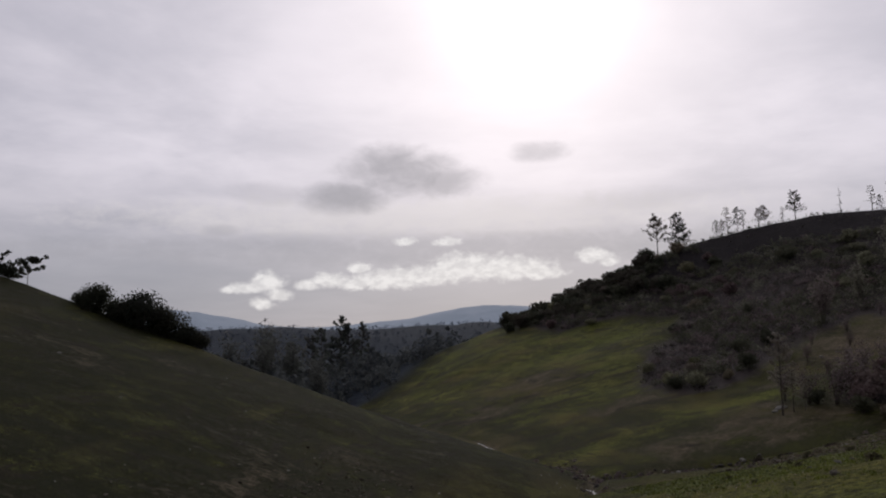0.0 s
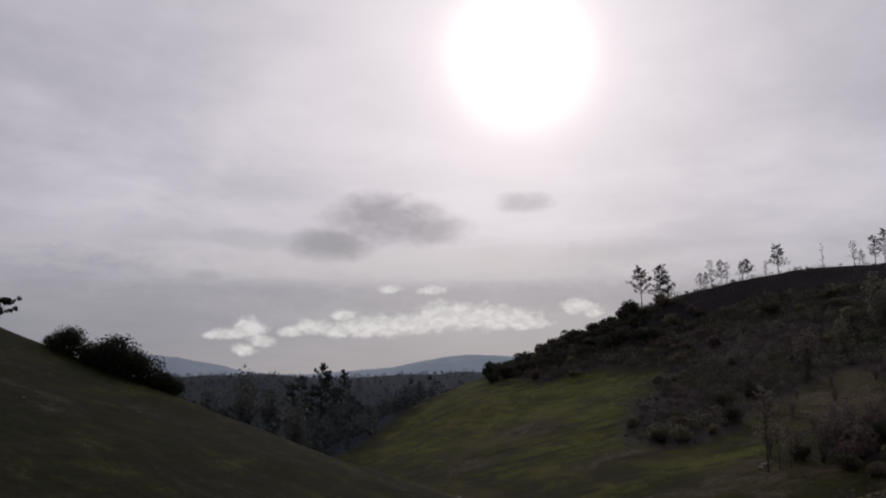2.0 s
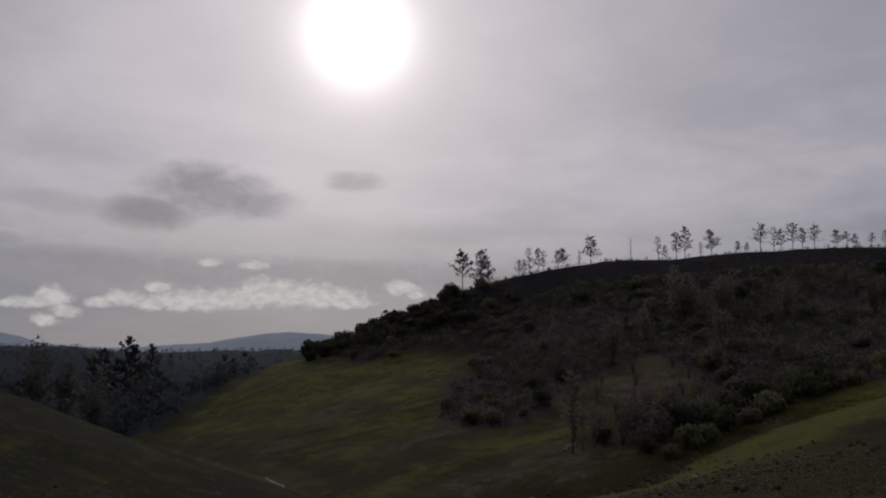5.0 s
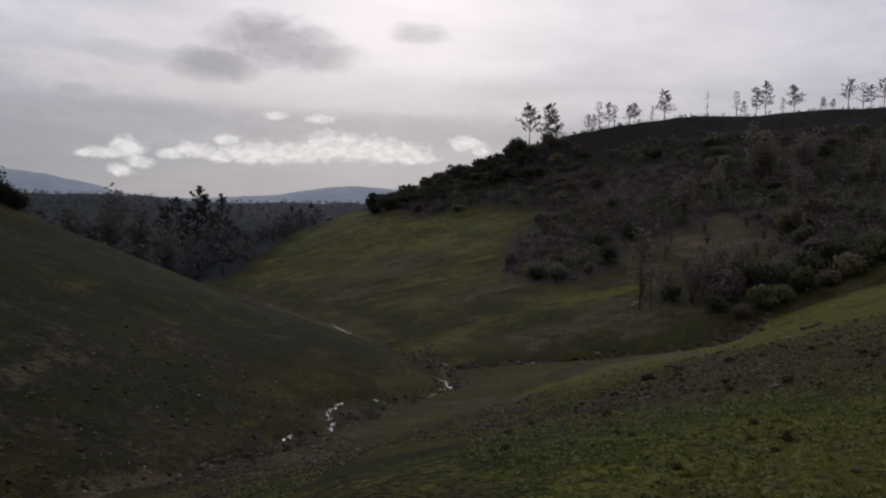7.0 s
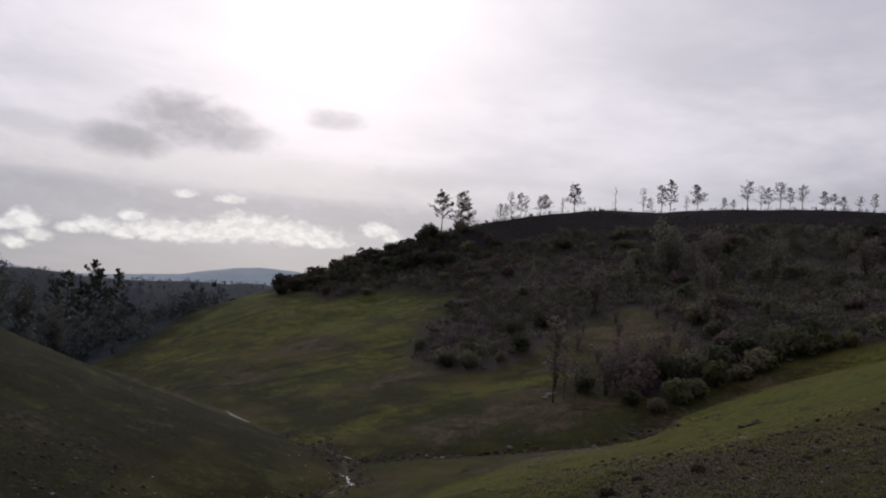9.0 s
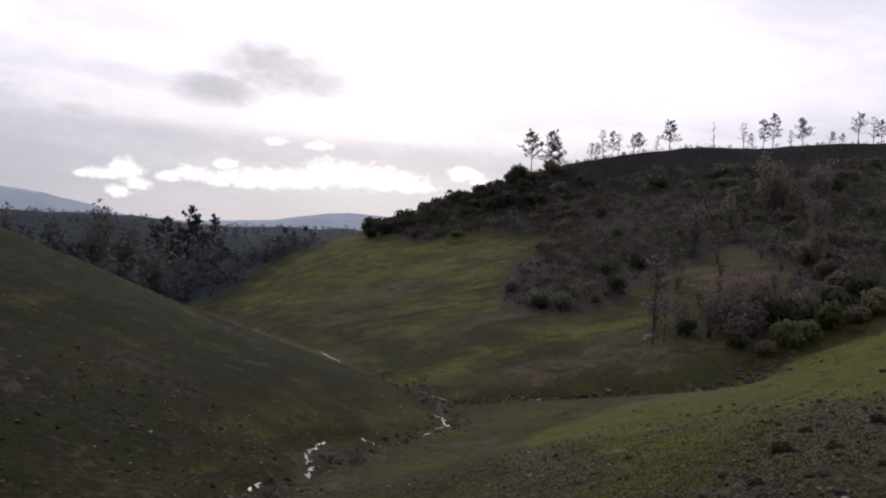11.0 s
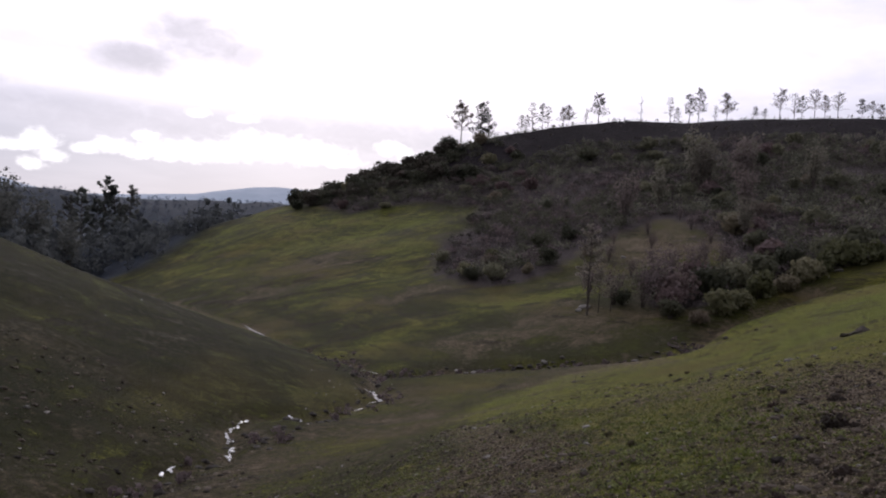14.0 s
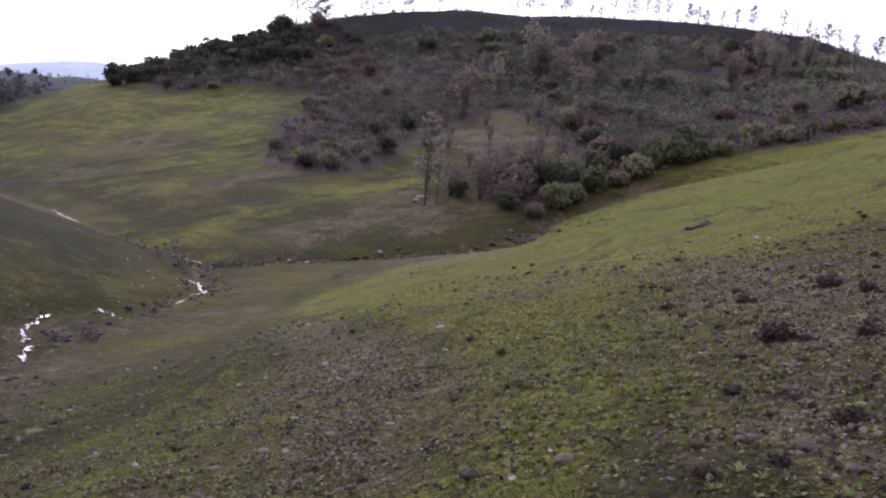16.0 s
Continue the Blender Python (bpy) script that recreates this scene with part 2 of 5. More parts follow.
def height(x, y):
    x, y = np.asarray(x, float), np.asarray(y, float)
    u, v = np.clip((x - X0) / STEP, 0, NX - 1.001), np.clip((y - Y0) / STEP, 0, NY - 1.001)
    i, j = u.astype(int), v.astype(int)
    fu, fv = u - i, v - j
    near = (LAND[j, i] * (1 - fu) + LAND[j, i + 1] * fu) * (1 - fv) + (LAND[j + 1, i] * (1 - fu) + LAND[j + 1, i + 1] * fu) * fv
    out = np.maximum(np.maximum(X0 - x, x - (X0 + (NX - 1) * STEP)), np.maximum(Y0 - y, y - (Y0 + (NY - 1) * STEP)))
    k = np.clip((out + 60) / 260, 0, 1)
    k = k * k * (3 - 2 * k)
    z = near * (1 - k) + far_land(x, y) * k
    wet = line_gap(x, y, CREEK)
    ditch = np.minimum(wet, line_gap(x, y, GULLY))
    z = z - (0.7 * np.exp(-(ditch / 1.4) ** 2) + 0.5 * np.exp(-(line_gap(x, y, GULLY[:8]) / 2.2) ** 2)) * (out < 0)
    calm = np.clip(ditch / 25, 0.15, 1)
    z = z + calm * (0.9 * bumps(x, y, 34, 1) + 0.35 * bumps(x, y, 11, 2)) * np.clip((line_gap(x, y, [(10, 16), (12.4, 34), (16, 46), (23, 52)]) - 8) / 60, 0.0, 1)
    # Small slipped ledges along the contours of the near slope.
    slip = np.clip(1.4 - np.hypot(x - 17, y - 60) / 20, 0, 1) * np.clip(line_gap(x, y, [(9.6, 15.6), (12.4, 37), (13.9, 43)]) / 5 - 0.6, 0, 1)
    z = z + slip * (0.13 * bumps(z / 0.55 + 0.12 * x, (x + y) / 5.0, 1.0, 14) + 0.05 * bumps(x, y, 0.55, 15))
    return z + 0.09 * bumps(x, y, 2.6, 9) + 0.04 * bumps(x, y, 0.9, 10)


def graded(low, high, fine_low, fine_high, fine, growth, cap_low, cap_high, cap):
    """Grid lines that are close together in a stretch and widen away from it, at first no further than cap."""
    mid = list(np.arange(fine_low, fine_high, fine))
    step, at, right = fine, mid[-1], []
    while at < high:
        step = min(step * growth, cap) if at < cap_high else step * 1.09
        at += step
        right.append(at)
    step, at, left = fine, mid[0], []
    while at > low:
        step = min(step * growth, cap) if at > cap_low else step * 1.09
        at -= step
        left.append(at)
    return np.array(left[::-1] + mid + right)


def inside(x, y, poly, soft):
    """1 well inside a closed plan outline, 0 well outside, with a soft edge that many metres wide."""
    hit = np.zeros(np.shape(x), bool)
    ring = list(poly) + [poly[0]]
    for (ax, ay), (bx, by) in zip(ring, ring[1:]):
        cross = ((ay > y) != (by > y)) & (x < (bx - ax) * (y - ay) / (by - ay + 1e-9) + ax)
        hit ^= cross
    gap = line_gap(x, y, ring)
    return np.clip(0.5 + np.where(hit, gap, -gap) / soft, 0, 1)


BRUSH = [(31, 392), (36, 352), (48, 304), (68, 296), (80, 271), (72, 247), (58, 228), (51, 203), (56, 184), (66, 180), (75, 187), (86, 198), (106, 207),
         (103, 184), (94, 163), (101, 157), (117, 150), (150, 131), (300, 120), (420, 150), (420, 330), (200, 430), (60, 430)]
WOODS = [(-40, 300), (-30, 268), (-60, 235), (-110, 200), (-200, 170), (-240, 200), (-240, 640), (60, 640), (45, 430), (25, 402), (2, 355), (-14, 312)]


def brush_cover(x, y):
    hill = inside(x, y, BRUSH, 14)
    thicket = np.clip(1.4 - line_gap(x, y, [(78, 150), (92, 156), (108, 152), (128, 144), (158, 130), (230, 106)]) / 7, 0, 1)
    return np.maximum(hill, thicket)


def woods_cover(x, y):
    return inside(x, y, WOODS, 10)


# ---- materials ----
def material(name, build):
    m = bpy.data.materials.new(name)
    m.use_nodes = True
    n = Nodes(m.node_tree)
    bsdf = n.add("ShaderNodeBsdfPrincipled")
    n.put(n.add("ShaderNodeOutputMaterial").inputs[0], bsdf.outputs[0])
    bsdf.inputs["Specular IOR Level"].default_value = 0.25
    build(n, bsdf)
    return m


def let_through(n, bsdf, colour, share):
    """Thin leaves: part of the light comes through from the other side."""
    thin = n.add("ShaderNodeBsdfTranslucent")
    n.put(thin.inputs[0], colour)
    both = n.add("ShaderNodeMixShader")
    both.inputs[0].default_value = share
    n.put(both.inputs[1], bsdf.outputs[0])
    n.put(both.inputs[2], thin.outputs[0])
    out = [node for node in n.tree.nodes if node.bl_idname == "ShaderNodeOutputMaterial"][0]
    n.put(out.inputs[0], both.outputs[0])


def place_of(n):
    return n.add("ShaderNodeNewGeometry").outputs["Position"]


def relief(n, bsdf, value, strength, distance):
    bump = n.add("ShaderNodeBump")
    bump.inputs["Strength"].default_value = strength
    bump.inputs["Distance"].default_value = distance
    n.put(bump.inputs["Height"], value)
    n.put(bsdf.inputs["Normal"], bump.outputs[0])


def ground_look(n, bsdf):
    at = place_of(n)

    def cover(name):
        return n.add("ShaderNodeAttribute", attr=name).outputs["Fac"]

    big, mid = n.noise(at, 0.035, 4.0, 0.6), n.noise(at, 0.22, 5.0, 0.62, 0.4)
    small, tiny, grit = n.noise(at, 1.5, 5.0, 0.65), n.noise(at, 8.0, 4.0, 0.7), n.noise(at, 34.0, 3.0, 0.7)
    # Narrow treads that cattle wear along the contours of the slopes.
    sep = n.add("ShaderNodeSeparateXYZ")
    n.put(sep.inputs[0], at)
    tread = n.noise(n.xyz(n.math("MULTIPLY", sep.outputs[0], 0.022), n.math("MULTIPLY", sep.outputs[1], 0.022), n.math("MULTIPLY", sep.outputs[2], 0.30)), 1.0, 5.0, 0.6, 0.2)
    path = n.math("SUBTRACT", 1.0, n.smooth(n.math("ABSOLUTE", n.math("SUBTRACT", tread, 0.5)), 0.004, 0.022))
    path = n.math("MULTIPLY", path, n.smooth(mid, 0.42, 0.58))
    path = n.math("MAXIMUM", path, n.smooth(n.math("ADD", cover("track"), n.math("MULTIPLY", n.math("SUBTRACT", small, 0.5), 0.9)), 0.35, 0.8))
    mixed = n.math("ADD", n.math("MULTIPLY", mid, 0.5), n.math("MULTIPLY", small, 0.22))
    mixed = n.math("ADD", n.math("MULTIPLY", mixed, 0.80), n.math("MULTIPLY", tread, 0.34))
    mixed = n.math("ADD", mixed, n.math("MULTIPLY", n.math("SUBTRACT", n.noise(at, 0.075, 3.0, 0.6, 0.5), 0.5), 0.45))
    # Grass: winter green over last year's straw.
    grass = n.mix(n.smooth(mixed, 0.38, 0.60), (0.0212, 0.0243, 0.0058, 1), (0.0498, 0.0535, 0.0105, 1))
    fresh = n.mix(n.smooth(small, 0.3, 0.7), (0.068, 0.085, 0.0125, 1), (0.122, 0.137, 0.0205, 1))
    fresh = n.mix(n.math("MULTIPLY", n.smooth(n.math("ADD", n.math("MULTIPLY", big, 0.6), n.math("MULTIPLY", mid, 0.4)), 0.42, 0.60), 0.38), fresh, (0.150, 0.130, 0.026, 1))
    # Darker grass tones over the left bank, down to the creek.
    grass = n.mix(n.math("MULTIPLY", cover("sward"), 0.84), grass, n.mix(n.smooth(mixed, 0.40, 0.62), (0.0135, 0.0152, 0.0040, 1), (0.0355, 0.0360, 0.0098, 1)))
    lush = n.smooth(n.math("ADD", cover("lush"), n.math("MULTIPLY", n.math("ADD", n.math("SUBTRACT", mixed, 0.5), n.math("ADD", n.math("MULTIPLY", n.math("SUBTRACT", tiny, 0.5), 0.45), n.math("MULTIPLY", n.math("SUBTRACT", small, 0.5), 0.35))), 2.4)), 0.20, 0.95)
    grass = n.mix(lush, grass, fresh)
    straw = n.smooth(n.math("ADD", n.math("MULTIPLY", big, 0.45), n.math("MULTIPLY", tread, 0.55)), 0.50, 0.63)
    grass = n.mix(n.math("MULTIPLY", straw, n.math("SUBTRACT", 0.58, n.math("MULTIPLY", cover("sward"), 0.30))), grass, (0.086, 0.068, 0.025, 1))
    grass = n.mix(n.math("MULTIPLY", cover("dry"), n.smooth(tiny, 0.25, 0.7)), grass, (0.118, 0.100, 0.040, 1))
    # Bare soil with litter, and the darker mould under the brush.
    soil = n.mix(n.smooth(tiny, 0.35, 0.65), (0.068, 0.054, 0.034, 1), (0.158, 0.127, 0.084, 1))
    soil = n.mix(n.math("MULTIPLY", n.smooth(grit, 0.55, 0.72), 0.5), soil, (0.172, 0.144, 0.108, 1))
    bare = n.smooth(n.math("ADD", cover("bare"), n.math("MULTIPLY", n.math("ADD", n.math("SUBTRACT", mixed, 0.5), n.math("ADD", n.math("MULTIPLY", n.math("SUBTRACT", tiny, 0.5), 0.45), n.math("MULTIPLY", n.math("SUBTRACT", small, 0.5), 0.35))), -2.4)), 0.22, 0.85)
    colour = n.mix(bare, grass, soil)
    colour = n.mix(n.math("MULTIPLY", path, 0.7), colour, (0.022, 0.018, 0.012, 1))
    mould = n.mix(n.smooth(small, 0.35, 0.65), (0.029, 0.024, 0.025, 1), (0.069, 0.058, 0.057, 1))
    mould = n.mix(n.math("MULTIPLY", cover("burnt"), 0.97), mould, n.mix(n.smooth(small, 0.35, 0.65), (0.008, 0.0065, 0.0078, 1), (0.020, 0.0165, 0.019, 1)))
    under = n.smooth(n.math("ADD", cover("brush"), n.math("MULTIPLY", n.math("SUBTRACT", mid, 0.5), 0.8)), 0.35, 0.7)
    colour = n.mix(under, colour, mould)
    # Floor of the woods and all far country, blue haze painted into it.
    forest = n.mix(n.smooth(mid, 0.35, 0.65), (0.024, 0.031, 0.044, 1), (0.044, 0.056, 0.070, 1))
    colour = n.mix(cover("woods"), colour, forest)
    # Mottled soil tone with shade painted in: hollows darker, high grains lighter.
    grain = n.mix(n.smooth(n.math("ADD", n.math("MULTIPLY", tiny, 0.55), n.math("MULTIPLY", grit, 0.45)), 0.40, 0.61), (0.36, 0.36, 0.36, 1), (1.95, 1.90, 1.84, 1))
    n.put(bsdf.inputs["Base Color"], n.vec("MULTIPLY", colour, grain))
    bsdf.inputs["Roughness"].default_value = 0.95
    bsdf.inputs["Specular IOR Level"].default_value = 0.1
    rough = n.math("ADD", n.math("MULTIPLY", small, 0.6), n.math("ADD", n.math("MULTIPLY", tiny, 0.4), n.math("MULTIPLY", grit, 0.14)))
    relief(n, bsdf, n.math("ADD", rough, n.math("MULTIPLY", tread, 0.8)), 1.0, 0.3)


def leaf_look(dark, light, accent):
    def build(n, bsdf):
        info = n.add("ShaderNodeObjectInfo").outputs["Random"]
        isle = n.add("ShaderNodeNewGeometry").outputs["Random Per Island"]
        base = n.mix(n.smooth(info, 0.05, 0.6), dark, light)
        base = n.mix(n.smooth(info, 0.6, 0.75), base, accent)
        shade = n.vec("SCALE", base)
        n.put(shade.node.inputs["Scale"], n.math("ADD", n.math("MULTIPLY", isle, 0.4), 0.8))
        n.put(bsdf.inputs["Base Color"], shade)
        bsdf.inputs["Roughness"].default_value = 0.75
        let_through(n, bsdf, shade, 0.4)
    return build


def bark_look(n, bsdf):
    grain = n.noise(n.add("ShaderNodeTexCoord").outputs["Object"], 5.0, 5.0, 0.7)
    n.put(bsdf.inputs["Base Color"], n.mix(n.smooth(grain, 0.3, 0.7), (0.035, 0.029, 0.026, 1), (0.125, 0.105, 0.09, 1)))
    bsdf.inputs["Roughness"].default_value = 0.9
    relief(n, bsdf, grain, 0.6, 0.05)


def stone_look(low, high):
    def build(n, bsdf):
        co = n.add("ShaderNodeTexCoord").outputs["Object"]
        grain = n.noise(co, 7.0, 6.0, 0.7)
        tone = n.mix(n.smooth(grain, 0.3, 0.7), low, high)
        shade = n.math("ADD", n.math("MULTIPLY", n.add("ShaderNodeObjectInfo").outputs["Random"], 0.7), 0.55)
        both = n.vec("SCALE", tone)
        n.put(both.node.inputs["Scale"], shade)
        n.put(bsdf.inputs["Base Color"], both)
        bsdf.inputs["Roughness"].default_value = 0.85
        relief(n, bsdf, grain, 0.5, 0.02)
    return build


def water_look(n, bsdf):
    n.put(bsdf.inputs["Base Color"], (0.03, 0.032, 0.03, 1))
    bsdf.inputs["Roughness"].default_value = 0.25
    bsdf.inputs["Specular IOR Level"].default_value = 0.5
    relief(n, bsdf, n.noise(place_of(n), 4.0, 3.0), 0.25, 0.05)


def foam_look(n, bsdf):
    bright = n.noise(place_of(n), 6.0, 4.0)
    n.put(bsdf.inputs["Base Color"], n.mix(bright, (0.55, 0.56, 0.56, 1), (0.85, 0.85, 0.84, 1)))
    bsdf.inputs["Roughness"].default_value = 0.35


def blade_look(a, b, clump=0.0):
    """Each leaf or blade between two tones; with a clump size its tone follows its neighbours as well."""
    def build(n, bsdf):
        isle = n.add("ShaderNodeNewGeometry").outputs["Random Per Island"]
        if clump:
            near = n.smooth(n.noise(place_of(n), 1.0 / clump, 3.0, 0.6), 0.33, 0.67)
            isle = n.math("ADD", n.math("MULTIPLY", isle, 0.14), n.math("MULTIPLY", near, 0.86))
        tone = n.mix(isle, a, b)
        n.put(bsdf.inputs["Base Color"], tone)
        bsdf.inputs["Roughness"].default_value = 0.8
        let_through(n, bsdf, tone, 0.38)
    return build


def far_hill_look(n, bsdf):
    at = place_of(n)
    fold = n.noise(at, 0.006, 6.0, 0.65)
    # Blue distance haze is painted into the base colour and a faint glow.
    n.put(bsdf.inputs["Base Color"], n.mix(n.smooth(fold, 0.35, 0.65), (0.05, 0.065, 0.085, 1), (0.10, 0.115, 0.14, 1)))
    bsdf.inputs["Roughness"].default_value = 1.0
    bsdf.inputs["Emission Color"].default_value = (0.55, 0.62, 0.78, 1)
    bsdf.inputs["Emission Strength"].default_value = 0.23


GROUND = material("winter_grass_and_soil", ground_look)
BRUSH_LEAF = material("chaparral_leaf", leaf_look((0.0672, 0.0706, 0.0459, 1), (0.2061, 0.2027, 0.1333, 1), (0.1691, 0.1221, 0.1187, 1)))
GREEN_LEAF = material("fresh_shrub_leaf", leaf_look((0.1092, 0.1131, 0.0559, 1), (0.2184, 0.2106, 0.1235, 1), (0.1963, 0.1625, 0.1196, 1)))
OAK_LEAF = material("oak_leaf", leaf_look((0.0242, 0.0276, 0.0196, 1), (0.0448, 0.0483, 0.0310, 1), (0.0379, 0.0379, 0.0253, 1)))
PINE_LEAF = material("pine_needles", leaf_look((0.025, 0.030, 0.021, 1), (0.085, 0.089, 0.060, 1), (0.095, 0.076, 0.060, 1)))
GREY_TWIG = material("leafless_grey_twig", leaf_look((0.137, 0.123, 0.102, 1), (0.231, 0.219, 0.171, 1), (0.205, 0.171, 0.157, 1)))
CHAR = material("charred_stalk", leaf_look((0.0160, 0.0140, 0.0120, 1), (0.0560, 0.0440, 0.0360, 1), (0.0600, 0.0400, 0.0360, 1)))
# Leaf tones greyed and blued: the valley haze is painted into them.
FOREST_LEAF = material("forest_leaf_painted_haze", blade_look((0.0676, 0.0780, 0.0858, 1), (0.1664, 0.1781, 0.1716, 1), 9.0))
PURPLE_LEAF = material("bare_purple_brush", blade_look((0.1056, 0.0816, 0.0840, 1), (0.2280, 0.1860, 0.1800, 1), 2.5))
GREYGREEN_LEAF = material("grey_green_brush", blade_look((0.1120, 0.1142, 0.0851, 1), (0.2520, 0.2486, 0.1882, 1), 3.0))
DARK_LEAF = material("dark_green_brush", blade_look((0.0575, 0.0600, 0.0425, 1), (0.1475, 0.1500, 0.1000, 1), 3.0))
# Needles lightened, with haze painted into their tone.
VALLEY_LEAF = material("pine_needles_painted_haze", leaf_look((0.0780, 0.0884, 0.0780, 1), (0.1560, 0.1690, 0.1456, 1), (0.1300, 0.1326, 0.1170, 1)))
# Blue of distance haze painted into the leaf tone of the far ridge.
FAR_LEAF = material("far_forest_painted_haze", blade_look((0.032, 0.044, 0.070, 1), (0.056, 0.072, 0.106, 1), 30.0))
WOOD_LEAF = material("grey_winter_wood", blade_look((0.090, 0.096, 0.088, 1), (0.175, 0.180, 0.160, 1), 4.0))
UNDER_LEAF = material("undergrowth_leaf", blade_look((0.0667, 0.0540, 0.0540, 1), (0.1242, 0.1219, 0.0966, 1), 6.0))
BARK = material("grey_bark", bark_look)
STONE = material("pale_fieldstone", stone_look((0.136, 0.128, 0.111, 1), (0.357, 0.340, 0.306, 1)))
DARK_STONE = material("dark_fieldstone", stone_look((0.04, 0.035, 0.03, 1), (0.13, 0.115, 0.10, 1)))
LUMP = material("brown_lump", blade_look((0.020, 0.016, 0.012, 1), (0.20, 0.165, 0.13, 1)))
WATER = material("creek_water", water_look)
FOAM = material("creek_riffle", foam_look)
BLADE = material("grass_blade", blade_look((0.0739, 0.0941, 0.0157, 1), (0.1971, 0.2240, 0.0448, 1), 1.2))
LITTER = material("dead_stalk_litter", blade_look((0.028, 0.021, 0.014, 1), (0.420, 0.350, 0.250, 1)))
CLOD = material("soil_clod", blade_look((0.028, 0.020, 0.014, 1), (0.310, 0.255, 0.190, 1)))
PALE_TWIG = material("pale_fluffy_twig", leaf_look((0.30, 0.27, 0.23, 1), (0.37, 0.34, 0.28, 1), (0.33, 0.29, 0.25, 1)))
EDGE_LEAF = material("skyline_bush_leaf", leaf_look((0.0450, 0.0495, 0.0330, 1), (0.0900, 0.0930, 0.0630, 1), (0.0780, 0.0690, 0.0540, 1)))
WEED_LEAF = material("rosette_leaf", blade_look((0.040, 0.050, 0.012, 1), (0.260, 0.285, 0.105, 1)))
TUFT_LEAF = material("dark_tuft_blade", blade_look((0.0408, 0.0391, 0.0221, 1), (0.1275, 0.1122, 0.0612, 1)))
FAR_HILL = material("far_hill_painted_haze", far_hill_look)


# ---- large structure ----
def mesh_of(name, verts, faces, look_, smooth=False):
    me = bpy.data.meshes.new(name)
    me.from_pydata(np.asarray(verts).tolist(), [], [tuple(f) for f in np.asarray(faces).tolist()])
    me.materials.append(look_)
    if smooth:
        me.shade_smooth()
    return me


def part(name, me, parent, label=""):
    ob = new(name, me)
    ob.parent = parent
    return tagged(ob, label)


def grid_faces(nx, ny):
    idx = np.arange(nx * ny).reshape(ny, nx)
    return np.stack([idx[:-1, :-1], idx[:-1, 1:], idx[1:, 1:], idx[1:, :-1]], -1).reshape(-1, 4)


TRACKS = [(1.7, [(-19, 290), (-5, 303), (12, 306), (34, 317)]), (1.5, [(-6, 295), (8, 309), (20, 306), (30, 305)]), (1.6, [(18, 230), (38, 223), (55, 220)]), (1.6, [(5, 227), (20, 213), (34, 208), (52, 211)]),
          (1.0, [(-9.7, 292.4), (3.8, 313.7), (20.1, 326.7), (36.5, 334.5)]), (1.1, [(18.1, 180.5), (28.4, 177.9), (37.3, 182.6), (49.4, 184), (64, 183.9)]),
          (1.4, [(23, 158), (34, 163), (50, 168), (64, 161)]), (0.5, [(75.8, 119.8), (73.4, 111.4), (72, 105.8)]), (0.6, [(97.8, 128.3), (100.7, 125.4), (98.4, 117.3)])]


def near_green(x, y):
    """Where fresh grass has closed over the soil of the near slope."""
    mid = inside(x, y, [(25, 75.7), (24, 65.7), (26.7, 63.1), (28.1, 60.1), (24.6, 54.6), (20.8, 49.7), (19.2, 48.9), (17.5, 47.9), (17.3, 48.5), (18.2, 51.6), (20.3, 54.6), (22.2, 61.4)], 2.4)
    low = inside(x, y, [(10.5, 76.6), (13.4, 84.4), (19, 92.6), (24.8, 89.7), (19.2, 63), (16.9, 54.2), (15.5, 52.7), (11.8, 62)], 2.4)
    back = np.clip(1.2 - line_gap(x, y, [(13.6, 34), (15.6, 34), (17.8, 34.6)]) / 5, 0, 1)
    return np.maximum.reduce([mid, 0.36 * low, 0.8 * back])


def near_soil(x, y):
    """Where the soil of the near slope lies open."""
    trail = inside(x, y, [(25.9, 88.9), (23.6, 70.3), (21.2, 58.6), (18.8, 53.1), (16.7, 49.7), (16.2, 51.3), (18.1, 56.8)], 1.8)
    east = inside(x, y, [(28.1, 60.1), (30.3, 58), (28.8, 54), (27.9, 51.8), (19, 45.4), (17.5, 47.8), (18.9, 48.6), (20.6, 49.4), (24.6, 54.6)], 2.4)
    rest = 0.55 * np.clip(1.3 - line_gap(x, y, [(8, 46), (13.6, 48.9), (23.3, 50.3), (30.2, 52.1)]) / 6, 0, 1)
    return np.maximum.reduce([0.85 * trail, east, rest])


